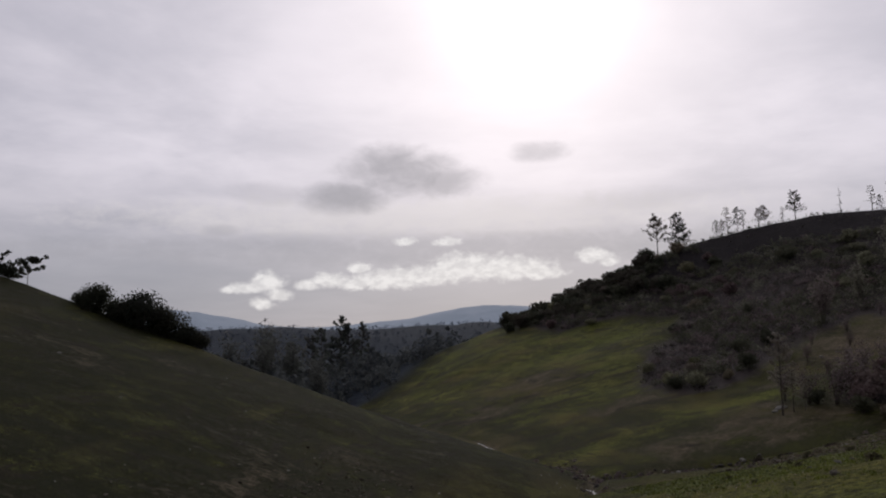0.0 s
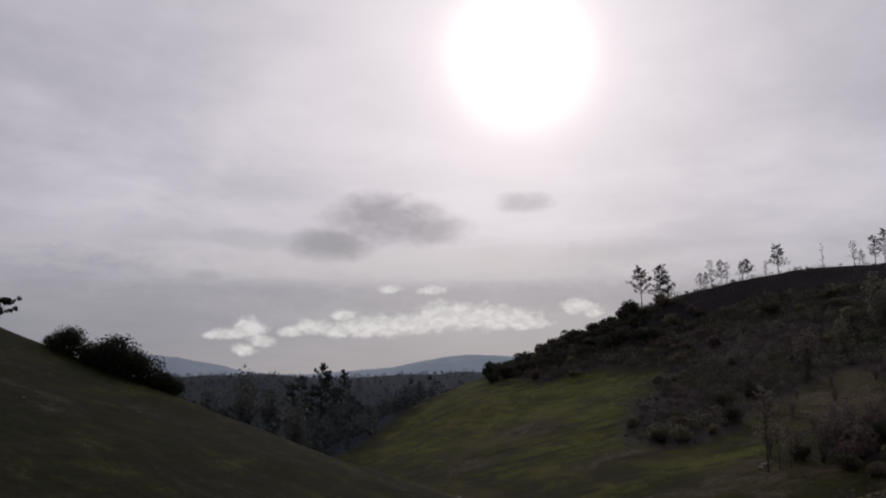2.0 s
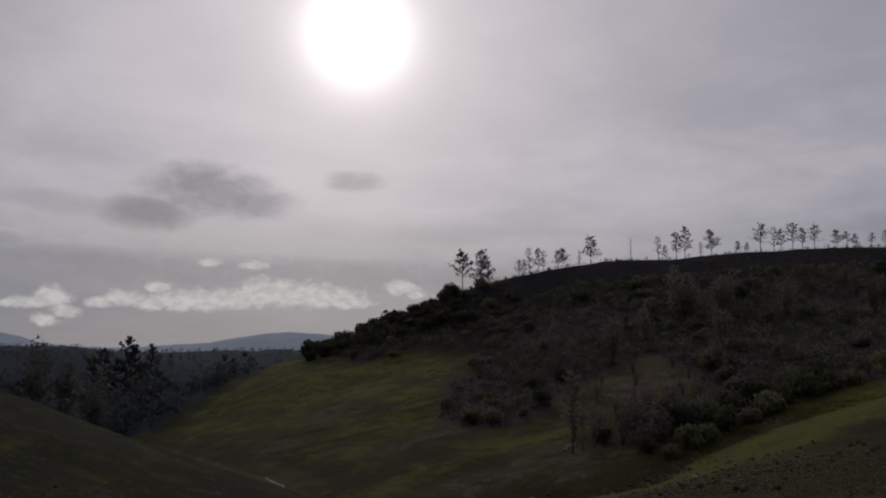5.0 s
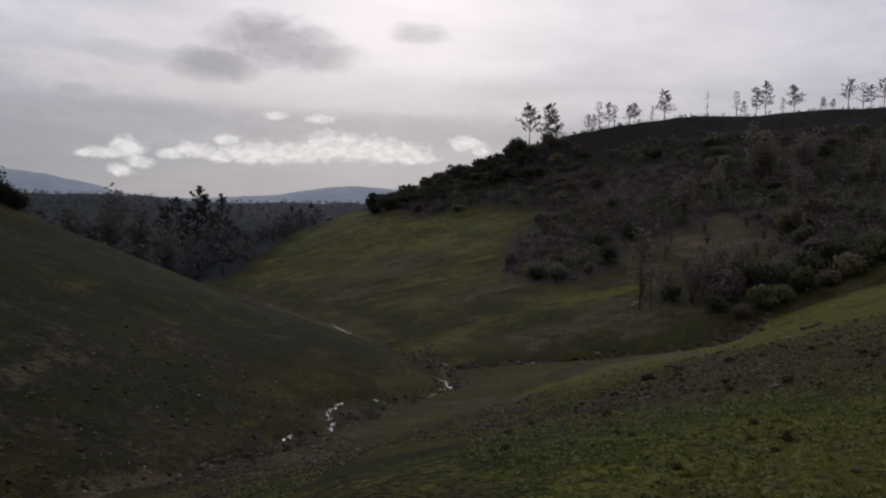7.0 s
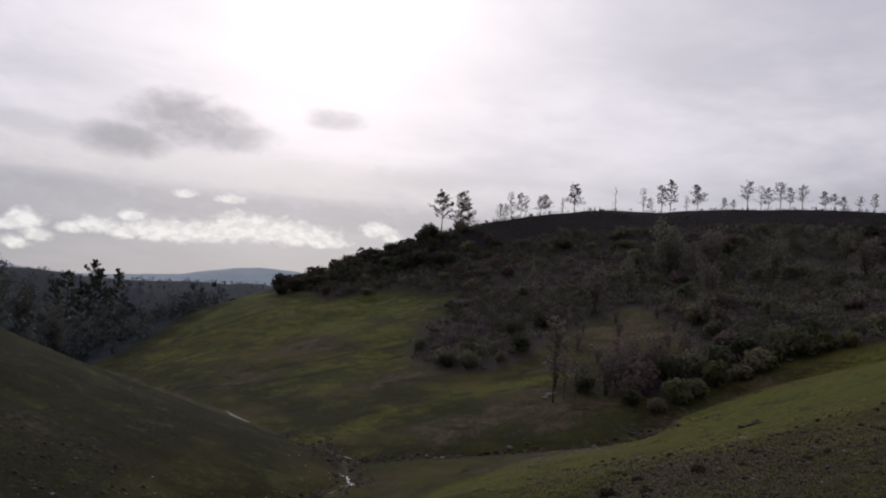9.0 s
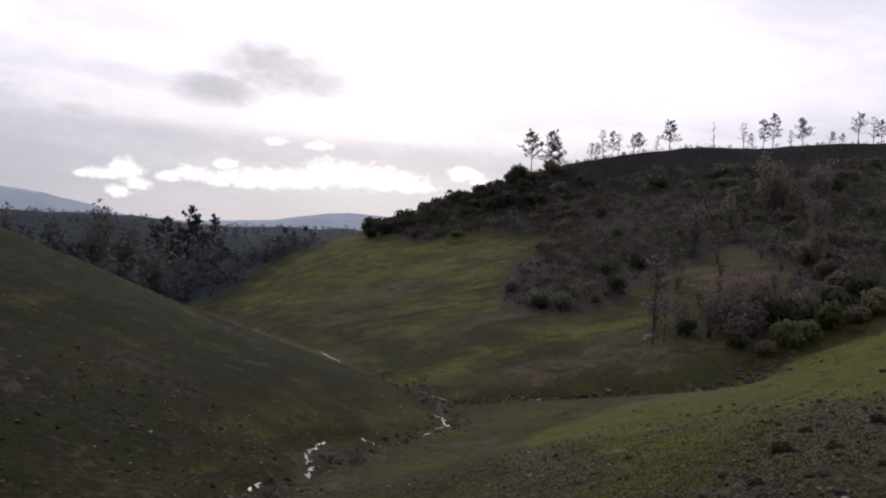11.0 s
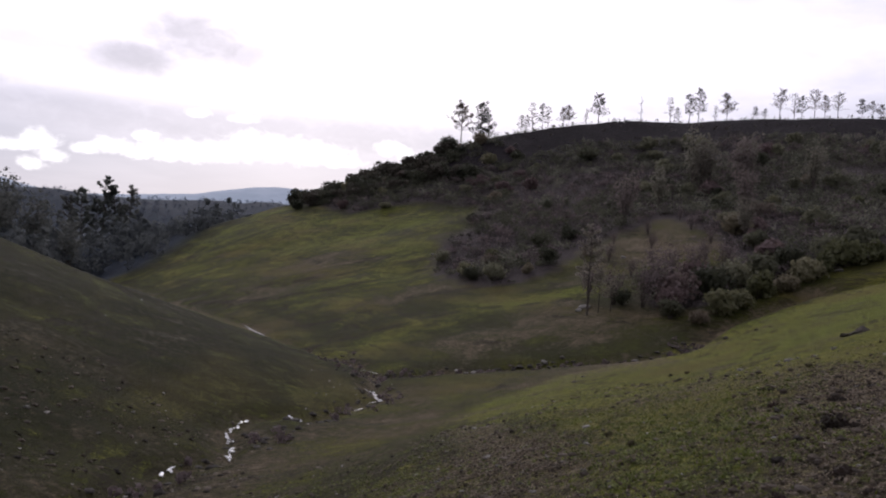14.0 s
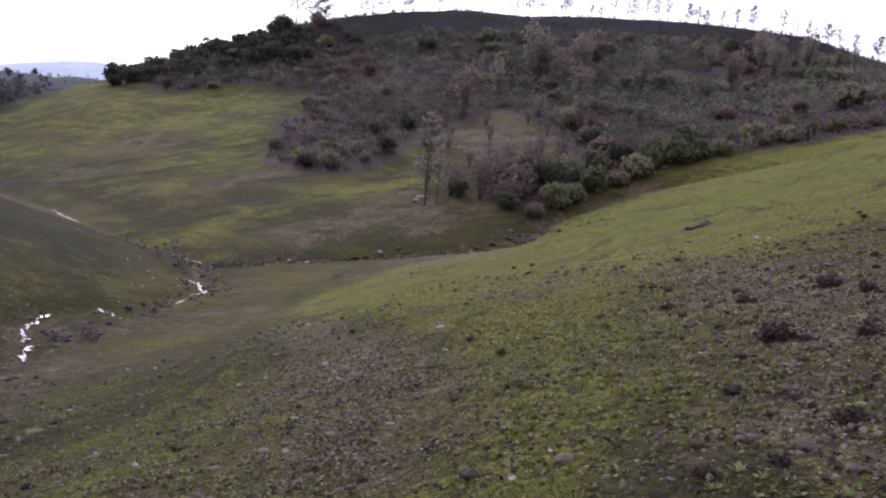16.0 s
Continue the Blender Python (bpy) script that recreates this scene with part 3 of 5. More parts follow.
def build_ground():
    xs = graded(-4800, 4800, 2, 46, 0.4, 1.03, -130, 330, 3.0)
    ys = graded(-1500, 4800, 24, 84, 0.4, 1.03, -60, 440, 3.0)
    gx, gy = np.meshgrid(xs, ys)
    gz = height(gx, gy)
    me = mesh_of("ground", np.stack([gx, gy, gz], -1).reshape(-1, 3), grid_faces(len(xs), len(ys)), GROUND, True)
    x, y = gx.ravel(), gy.ravel()
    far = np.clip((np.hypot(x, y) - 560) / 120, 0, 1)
    spur = inside(x, y, [(-15, 297), (12, 225), (30, 170), (60, 190), (64, 232), (80, 268), (66, 296), (48, 303), (34, 350), (28, 388), (10, 356)], 14)
    strip = inside(x, y, [(27, 93.3), (25.4, 75.4), (24.4, 66), (25.3, 63.9), (26.2, 62.2), (27, 60.6), (29.1, 60.9), (30.4, 59.1), (35.4, 59.5), (38.8, 59.7), (87, 94.9), (90.9, 105.7), (92.4, 129.5), (81.6, 132.9), (69.2, 133.2), (57.3, 125.4), (43.5, 114.9), (33.2, 103.5)], 3)
    flank = inside(x, y, [(20, 74), (24, 54), (40, 60), (70, 78), (110, 100), (150, 117), (142, 130), (117, 140), (90, 137), (70, 127), (52, 120), (36, 104)], 10)
    band = np.clip(1.25 - line_gap(x, y, [(62, 100), (76, 121), (90, 128), (110, 132), (150, 124)]) / 14, 0, 1)
    bank = np.clip(1.1 - line_gap(x, y, [(28, 150), (40, 163), (56, 168), (67, 164)]) / 9, 0, 1)
    ahead = np.clip(1.2 - line_gap(x, y, [(14.1, 33.4), (16.4, 34.1), (20.7, 38.2)]) / 7, 0, 1) * 0.62
    start = np.clip(1.3 - line_gap(x, y, [(14.2, 28.9), (15.4, 29.1), (15.9, 28.5)]) / 7, 0, 1)
    near = np.maximum.reduce([0.95 * near_green(x, y), 0.85 * start, 0.38 * np.clip(1.4 - np.hypot(x - 23, y - 57) / 14, 0, 1)])
    dull = np.maximum.reduce([inside(x, y, [(9.7, 230.7), (13.9, 247.7), (30.4, 257.4), (46.9, 241.8), (46.7, 229.2), (31.3, 223.4), (21.9, 209.8), (12, 214.6)], 7), inside(x, y, [(27.9, 185.5), (36.7, 189.5), (52.1, 195.6), (65, 188.1), (63.2, 181), (49.4, 184.6), (35.8, 183)], 4), inside(x, y, [(53.1, 169.4), (63.6, 166.7), (68.7, 148.5), (65.3, 135), (55.1, 136.7), (51.2, 147)], 5)])
    lush = np.maximum.reduce([0.66 * spur - 0.4 * dull, 1.0 * strip, 0.9 * flank, 0.9 * band, 0.74 * bank, 1.15 * ahead, near, 0.2 + 0 * x])
    creek = np.minimum(line_gap(x, y, CREEK), line_gap(x, y, GULLY[:7]))
    stony = near_soil(x, y)
    margin = np.clip(1.2 - line_gap(x, y, [(82.9, 139.1), (96.6, 141.5), (110.2, 140.6), (127.1, 139.4), (139.7, 134.0)]) / 3, 0, 1) * 0.35
    flat = np.clip(1.2 - line_gap(x, y, [(10, 76), (20, 92), (34, 112), (56, 124)]) / 13, 0, 1) * 0.42
    left = np.clip(1.2 - line_gap(x, y, [(-2, 62), (-4, 90), (4, 120)]) / 15, 0, 1) * 0.12
    foot = np.clip(1.2 - line_gap(x, y, [(40, 146), (58, 146), (70, 142)]) / 7, 0, 1) * 0.42
    open_slope = inside(x, y, [(82, 198), (108, 214), (114, 190), (98, 158), (76, 154), (71, 178)], 24) * 0.5
    bare = np.maximum.reduce([open_slope, 0.34 * dull, 0.56 * stony - 0.25 * near - 0.5 * start, 0.40 * np.clip(1.5 - np.hypot(x - 21, y - 53) / 15, 0, 1) - 0.3 * near, margin, flat, left, foot, 0.45 * np.exp(-(creek / 2.0) ** 2), 0.04 + 0 * x])
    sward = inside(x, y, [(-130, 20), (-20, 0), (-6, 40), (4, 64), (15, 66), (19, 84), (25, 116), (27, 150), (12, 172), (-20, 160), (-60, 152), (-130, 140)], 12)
    track = np.zeros_like(x)
    for wide, line in TRACKS:
        track = np.maximum(track, np.exp(-(line_gap(x, y, line) / wide) ** 2))
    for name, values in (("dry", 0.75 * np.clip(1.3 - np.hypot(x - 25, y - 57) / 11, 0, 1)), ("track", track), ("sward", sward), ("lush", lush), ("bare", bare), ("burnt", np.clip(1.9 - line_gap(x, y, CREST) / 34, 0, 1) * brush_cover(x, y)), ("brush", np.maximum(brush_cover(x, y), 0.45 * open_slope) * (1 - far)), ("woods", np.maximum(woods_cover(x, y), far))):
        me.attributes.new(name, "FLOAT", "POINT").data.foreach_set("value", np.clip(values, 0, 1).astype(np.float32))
    return tagged(new("ground", me), "grassy hillsides with brown soil running down to a creek", "ground", kind="structure")


build_ground()


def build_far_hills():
    """The blue hills that close the valley, several kilometres of open country away. Their haze is painted in the
    material.
    """
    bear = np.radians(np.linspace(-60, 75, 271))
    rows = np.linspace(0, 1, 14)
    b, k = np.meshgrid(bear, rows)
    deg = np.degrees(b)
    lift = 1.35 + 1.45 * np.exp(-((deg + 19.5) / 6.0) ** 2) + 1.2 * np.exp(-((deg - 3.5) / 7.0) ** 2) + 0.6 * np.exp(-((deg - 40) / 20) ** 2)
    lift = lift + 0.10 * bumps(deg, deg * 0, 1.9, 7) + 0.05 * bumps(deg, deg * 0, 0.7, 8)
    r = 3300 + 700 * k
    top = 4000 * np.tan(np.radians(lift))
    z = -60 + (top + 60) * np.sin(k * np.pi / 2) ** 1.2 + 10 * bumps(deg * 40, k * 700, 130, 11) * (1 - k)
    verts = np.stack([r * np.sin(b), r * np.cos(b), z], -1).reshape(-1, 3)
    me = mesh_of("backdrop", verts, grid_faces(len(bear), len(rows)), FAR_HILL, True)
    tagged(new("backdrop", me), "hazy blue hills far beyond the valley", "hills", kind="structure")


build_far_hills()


def build_creek():
    """Shallow water in the creek bed and the white riffles where it runs over stones."""
    pts = []
    for (ax, ay, _), (bx, by, _) in zip(CREEK, CREEK[1:]):
        steps = max(2, int(math.hypot(bx - ax, by - ay) / 0.8))
        pts += [(ax + (bx - ax) * k / steps, ay + (by - ay) * k / steps) for k in range(steps)]
    soft = np.array(pts)
    for _ in range(6):
        soft[1:-1] = 0.5 * soft[1:-1] + 0.25 * (soft[:-2] + soft[2:])
    pts = [tuple(p) for p in soft]
    pts = np.array([p for p in pts if 71 < p[1] < 191])
    way = np.gradient(pts, axis=0)
    way /= np.linalg.norm(way, axis=1)[:, None]
    side = np.stack([way[:, 1], -way[:, 0]], 1)
    run = np.arange(len(pts)) * 0.8
    mid = pts + side * (0.25 * np.sin(run / 3.1) + 0.15 * np.sin(run / 1.3 + 1))[:, None]
    half = 0.10 + 0.05 * np.sin(run / 4.0) + 0.05 * bumps(run, run * 0, 1.7, 3)
    level = np.array([float(height(x, y)) for x, y in mid]) + 0.02
    level = level - 0.35 * (bumps(run, run * 0, 9.0, 12) > -0.35)
    level = np.convolve(np.pad(level, 2, mode="edge"), np.ones(5) / 5, "valid")
    rows = [np.c_[mid + side * (half * s)[:, None], level] for s in (-1, 0, 1)]
    verts = np.stack(rows, 1).reshape(-1, 3)
    me = mesh_of("water", verts, grid_faces(3, len(pts)), WATER, True)
    tagged(new("water", me), "narrow creek winding along the valley bottom", "creek", kind="structure")
    # Riffles: broken white water in short runs.
    rng = np.random.default_rng(5)
    vs, fs = [], []
    for run_ in RIFFLES:
        for (ax, ay), (bx, by) in zip(run_, run_[1:]):
            steps = max(2, int(math.hypot(bx - ax, by - ay) / 0.34))
            for i in range(steps):
                if rng.uniform() < 0.10:
                    continue
                c = (ax + (bx - ax) * i / steps + rng.normal(0, 0.10), ay + (by - ay) * i / steps + rng.normal(0, 0.09))
                s, a = rng.uniform(0.07, 0.20), math.atan2(by - ay, bx - ax) + rng.normal(0, 0.25)
                far = [(s * rng.uniform(1.0, 2.2) * math.cos(q), 0.62 * s * rng.uniform(0.5, 1.5) * math.sin(q)) for q in np.arange(7) * 0.8976]
                ring = [(c[0] + u * math.cos(a) - w * math.sin(a), c[1] + u * math.sin(a) + w * math.cos(a)) for u, w in far]
                k, h = len(vs), float(height(*c)) + 0.17
                vs += [(x, y, float(height(x, y)) + 0.12 + rng.uniform(0, 0.06)) for x, y in ring] + [(c[0], c[1], h + rng.uniform(0, 0.06))]
                fs += [(k + q, k + (q + 1) % 7, k + 7) for q in range(7)]
    me = mesh_of("riffle", vs, fs, FOAM)
    tagged(new("riffle", me), "white broken water over stones in the creek", "water", kind="stuff")


RIFFLES = [[(15.4, 188.5), (17.0, 180), (18.6, 171)], [(27.0, 143.5), (28.6, 139), (30.2, 137)], [(26.6, 123.8), (27.1, 122), (27.0, 116.8), (25.4, 114.6)], [(17.6, 105.5), (18.3, 104.7), (18.9, 103.4)], [(14.4, 102.2), (13.5, 100), (12.9, 97.3), (13.3, 93.5), (13.0, 89)], [(10.1, 86.2), (9.6, 84.2)]]
build_creek()


# ---- plants ----
def sprays(rng, centres, radii, count, size, flat=0.6):
    """Small leaf sprays, each a bent pair of triangles, scattered through rounded masses and thickest near their skin."""
    pick = rng.integers(0, len(centres), count)
    c = np.asarray(centres)[pick]
    r = np.broadcast_to(np.asarray(radii, float), (len(centres),))[pick]
    d = rng.normal(size=(count, 3))
    d /= np.linalg.norm(d, axis=1)[:, None]
    p = c + d * (r * rng.uniform(0.55, 1.08, count))[:, None] * (1, 1, flat)
    u = rng.normal(size=(count, 3))
    u /= np.linalg.norm(u, axis=1)[:, None]
    v = np.cross(u, d)
    v /= np.linalg.norm(v, axis=1)[:, None] + 1e-6
    s = (size * rng.uniform(0.6, 1.3, count))[:, None]
    quad = np.stack([p - u * s - v * s * 0.5, p + u * s * 0.3 - v * s * 0.8, p + u * s + v * s * 0.6, p - u * s * 0.4 + v * s * 0.9], 1)
    return quad.reshape(-1, 3), np.arange(count * 4).reshape(-1, 4)


def limb(points, radii, sides=6):
    """A tapered, bent round limb along points."""
    pts = np.asarray(points, float)
    vs, fs = [], []
    for i, (p, r) in enumerate(zip(pts, radii)):
        way = pts[min(i + 1, len(pts) - 1)] - pts[max(i - 1, 0)]
        way /= np.linalg.norm(way) + 1e-9
        a = np.cross(way, (0.3, 0.9, 0.1))
        a /= np.linalg.norm(a) + 1e-9
        b = np.cross(way, a)
        for q in range(sides):
            t = 2 * math.pi * q / sides
            vs.append(p + r * (math.cos(t) * a + math.sin(t) * b))
        if i:
            k = i * sides
            fs += [(k - sides + q, k - sides + (q + 1) % sides, k + (q + 1) % sides, k + q) for q in range(sides)]
    return np.array(vs), np.array(fs)


def joined(pieces):
    vs, fs, at = [], [], 0
    for v, f in pieces:
        vs.append(v)
        fs += [tuple(int(i) + at for i in face) for face in f]
        at += len(v)
    return np.concatenate(vs), fs


def mesh_joined(name, pieces, look_):
    vs, fs = joined(pieces)
    me = bpy.data.meshes.new(name)
    me.from_pydata(vs.tolist(), [], fs)
    me.materials.append(look_)
    return me


def shrub(seed, w, h, look_, label, category="shrub", leaf=0.3, count=340, stems=5):
    """A rounded bush down to the ground: several leafy lobes over a branching woody frame."""
    rng = np.random.default_rng(seed)
    root = new(category)
    twigs, tops, sizes = [], [], []
    for i in range(stems + 2):
        a, d = rng.uniform(0, 6.28), rng.uniform(0.1, 0.62) * w / 2
        top = np.array([d * math.cos(a), d * math.sin(a), h * rng.uniform(0.22, 0.66) * (1.15 - d / w)])
        foot = np.array([0.15 * top[0], 0.15 * top[1], -0.25])
        twigs.append(limb([foot, foot * 0.5 + top * 0.5 + rng.normal(0, 0.04 * w, 3), top], [0.03 * h, 0.02 * h, 0.008 * h], 5))
        tops.append(top)
        sizes.append(rng.uniform(0.22, 0.36) * w)
    part("trunk", mesh_joined("trunk", twigs, BARK), root)
    v, f = sprays(rng, tops, sizes, count, leaf, min(1.0, 0.85 * h / w + 0.15))
    part("foliage", mesh_of("foliage", v, f, look_), root)
    return tagged(root, label, category)


def pine(seed, h, spread, look_, label, bare=0.45, limbs=13, leaf=0.26, dense=30, category="pine tree", lean=0.03, crown_low=0.35):
    """An open, wind-worn pine: a bent trunk, a few whorled limbs and separate clumps of needles."""
    rng = np.random.default_rng(seed)
    root = new("tree")
    bend = rng.normal(0, lean, 2)
    spine = [np.array([bend[0] * h * k * k, bend[1] * h * k * k, h * k - 0.4 * (k == 0)]) for k in np.linspace(0, 1, 7)]
    trunk = limb(spine, np.linspace(0.026, 0.004, 7) * h * 0.52, 7)
    part("trunk", mesh_joined("trunk", [trunk], BARK), root)
    arms, tops, sizes = [], [], []
    for i in range(limbs):
        k = crown_low + (0.98 - crown_low) * (i + rng.uniform(0, 0.8)) / limbs
        a = rng.uniform(0, 6.28)
        reach = spread * (1.1 - 0.75 * ((k - crown_low) / (1 - crown_low)) ** 1.3) * rng.uniform(0.45, 1.0)
        foot = np.array([bend[0] * h * k * k, bend[1] * h * k * k, h * k])
        tip = foot + np.array([reach * math.cos(a), reach * math.sin(a), reach * rng.uniform(0.1, 0.8)])
        arms.append(limb([foot, (foot + tip) / 2 + rng.normal(0, 0.04 * spread, 3), tip], [0.006 * h, 0.004 * h, 0.002 * h], 4))
        if rng.uniform() > bare * 0.5:
            for along in (1.05, 0.9, 0.72, 0.5):
                tops.append(foot + (tip - foot) * along + rng.normal(0, 0.04 * spread, 3))
                sizes.append(rng.uniform(0.05, 0.14) * spread)
    for arm in arms:
        part("limb", mesh_joined("limb", [arm], BARK), root)
    if tops and dense:
        tops.append(spine[-1])
        sizes.append(0.12 * spread)
        v, f = sprays(rng, tops, sizes, dense * limbs, leaf, 0.9)
        part("crown", mesh_of("crown", v, f, look_), root)
    return tagged(root, label, category)


def twiggy(seed, h, spread, look_, label, stems=5, twigs=60, leaf=0.2):
    """A leafless grey tree of many upswept stems and fine twigs."""
    rng = np.random.default_rng(seed)
    root = new("tree")
    wood, tips = [], []
    for _ in range(stems):
        a, d = rng.uniform(0, 6.28), rng.uniform(0.1, 0.5) * spread
        top = np.array([d * math.cos(a), d * math.sin(a), h * rng.uniform(0.7, 1.0)])
        wood.append(limb([(0.1 * top[0], 0.1 * top[1], -0.3), top * (0.4, 0.4, 0.5), top], [0.016 * h, 0.010 * h, 0.003 * h], 5))
        tips += [top, top * (0.7, 0.7, 0.75), top * (0.5, 0.5, 0.55)]
    part("trunk", mesh_joined("trunk", wood, BARK), root)
    v, f = sprays(rng, tips, spread * 0.32, twigs * stems, leaf, 1.3)
    part("crown", mesh_of("crown", v, f, look_), root)
    return tagged(root, label, "tree")


def stand(ob, x, y, size=1.0, turn=0.0, sink=0.0, lean=0.0):
    ob.matrix_basis = Matrix.Translation((x, y, float(height(x, y)) - sink)) @ pose(0, 0, 0, lean, 0, turn) @ Matrix.Scale(size, 4)
    return ob


def copied(ob, x, y, size=1.0, turn=0.0, sink=0.0):
    twin = copy_thing(ob, Matrix.Identity(4))
    return stand(twin, x, y, size, turn, sink)


# ---- the trees along the ridge ----
RIDGE_KINDS = {
    "broad": pine(21, 12.0, 4.4, PINE_LEAF, "tall open pine with a broad ragged crown on the ridge", 0.1, 46, 0.14, 40, crown_low=0.34),
    "thick": pine(22, 12.0, 4.2, PINE_LEAF, "dense dark pine with full limbs on the ridge", 0.05, 56, 0.14, 52, crown_low=0.10),
    "cone": pine(23, 10.0, 3.8, PINE_LEAF, "dark pine with a rounded crown on the ridge", 0.1, 46, 0.13, 42, crown_low=0.20),
    "thin": pine(24, 10.0, 2.4, GREY_TWIG, "thin half-dead pine with sparse limbs on the ridge", 0.3, 34, 0.11, 22, crown_low=0.15),
    "slim": pine(25, 10.0, 2.9, PINE_LEAF, "slim pine with a patchy crown on the ridge", 0.2, 38, 0.12, 34, crown_low=0.25),
    "snag": pine(26, 9.0, 1.1, GREY_TWIG, "dead bare snag with short broken limbs on the ridge", 0.9, 14, 0.12, 12, crown_low=0.2),
    "grey": pine(27, 10.0, 3.8, GREY_TWIG, "pale open tree with a thin flat-topped crown on the ridge", 0.2, 40, 0.11, 26, "tree", 0.05, 0.3),
}
RIDGE_TREES = [
    ("broad", 95.5, 351.8, 1.22), ("thick", 103.0, 351.8, 1.1), ("thick", 106.8, 353.0, 0.72), ("cone", 91.0, 352.0, 0.48), ("cone", 89.0, 353.0, 0.36),
    ("slim", 119.5, 351.7, 0.62), ("thin", 124.4, 351.9, 1.0), ("slim", 127.4, 348.5, 0.9), ("thin", 129.6, 348.3, 0.75), ("slim", 122.0, 352.0, 0.6),
    ("cone", 136.0, 348.0, 0.66), ("cone", 138.2, 348.0, 0.7), ("cone", 149.4, 345.2, 1.02), ("thin", 145.0, 347.0, 0.55), ("snag", 165.1, 340.1, 0.95),
    ("thin", 175.4, 335.7, 0.86), ("slim", 178.0, 334.7, 0.55), ("slim", 182.0, 332.6, 1.0), ("slim", 185.7, 332.1, 1.18), ("thin", 191.0, 329.0, 0.55),
    ("cone", 194.8, 326.9, 0.92), ("cone", 202.3, 319.6, 0.42), ("cone", 204.6, 317.0, 0.34), ("grey", 207.8, 312.5, 1.0), ("thin", 211.9, 309.5, 0.86),
    ("slim", 214.0, 308.0, 0.78), ("grey", 217.7, 305.7, 0.95), ("slim", 220.0, 303.0, 0.74), ("grey", 223.4, 300.4, 0.85), ("cone", 228.4, 293.9, 0.62),
    ("grey", 231.0, 291.6, 0.55), ("cone", 233.2, 290.2, 0.46), ("grey", 238.0, 287.2, 0.5), ("slim", 241.0, 283.1, 0.6), ("slim", 245.0, 278.8, 0.8),
    ("grey", 252.4, 271.3, 0.75), ("snag", 256.1, 268.1, 1.1), ("slim", 258.6, 265.4, 0.55), ("cone", 263.0, 260.1, 0.62), ("grey", 266.0, 257.6, 0.6), ("slim", 269.5, 253.6, 0.62),
    ("cone", 274.9, 248.3, 0.75), ("grey", 271.0, 238.5, 0.7),
]
used = set()
for i, (kind, x, y, size) in enumerate(RIDGE_TREES):
    first = RIDGE_KINDS[kind]
    put = stand if kind not in used else copied
    used.add(kind)
    tagged(put(first, x, y, 1.12 * size, (i * 77) % 360, 0.1), group="trees along the ridge")


# ---- shrubs and trees of the burnt hillside ----
SHRUBS = [
    shrub(31, 4.4, 3.0, BRUSH_LEAF, "dense rounded dark chaparral shrub on the hillside", leaf=0.26, count=760),
    shrub(32, 3.4, 2.6, BRUSH_LEAF, "rounded dark chaparral shrub on the hillside", leaf=0.24, count=600),
    shrub(33, 5.2, 2.6, BRUSH_LEAF, "low spreading chaparral shrub on the hillside", leaf=0.26, count=760, stems=8),
    shrub(34, 3.0, 3.2, BRUSH_LEAF, "upright brownish shrub on the hillside", leaf=0.23, count=520),
    shrub(35, 3.8, 3.2, GREEN_LEAF, "grey-green leafy shrub on the hillside", leaf=0.24, count=640),
]
GREYS = [
    twiggy(41, 9.0, 4.0, GREY_TWIG, "tall leafless grey tree among the brush", 7, 110),
    twiggy(42, 7.0, 3.2, GREY_TWIG, "leafless grey-green tree among the brush", 6, 110),
]
rng = np.random.default_rng(77)
placed = 0
first_use = [True] * len(SHRUBS)
while placed < 172:
    x, y = rng.uniform(36, 300), rng.uniform(140, 372)
    keep = float(brush_cover(x, y))
    # Thinner on the brown open slope and near the burnt top.
    if float(line_gap(x, y, CREST)) < (34 if rng.uniform() < 0.9 else 16) and x > 108:
        continue
    if keep < rng.uniform(0.3, 0.95) or rng.uniform() > 0.45 + 0.5 * (float(bumps(x, y, 22, 31)) > -0.1):
        continue
    k = int(rng.choice(len(SHRUBS), p=[0.28, 0.24, 0.22, 0.16, 0.10]))
    size, turn = rng.uniform(0.7, 1.7), rng.uniform(0, 360)
    ob = stand(SHRUBS[k], x, y, size, turn, 0.15) if first_use[k] else copied(SHRUBS[k], x, y, size, turn, 0.15)
    first_use[k] = False
    tagged(ob, group="shrubs on the hillside")
    placed += 1

GREY_SPOTS = [(131, 240, 1.2), (137, 228, 1.2), (143, 234, 1.0), (189, 211, 1.2), (195, 222, 1.1), (203, 214, 1.0), (183, 206, 0.9), (170, 205, 0.8), (148, 214, 0.9), (238, 176, 0.9), (128, 232, 1.1), (133, 236, 0.9), (140, 230, 1.15), (146, 238, 0.8), (112, 222, 0.9), (186, 214, 1.1), (192, 218, 1.0), (199, 210, 1.15), (206, 206, 0.9),
              (180, 226, 0.8), (160, 196, 0.8), (118, 196, 0.85), (152, 250, 0.8), (210, 176, 0.85), (230, 168, 0.7), (96, 208, 0.9), (222, 214, 0.8), (105, 176, 0.6)]
for i, (x, y, size) in enumerate((x, y, (1.4 if x < 180 else 1.1) * s) for x, y, s in GREY_SPOTS if x < 236):
    k = i % 2
    ob = stand(GREYS[k], x, y, size, i * 50, 0.1) if i < 2 else copied(GREYS[k], x, y, size, i * 50, 0.1)
    tagged(ob, group="leafless trees on the hillside")

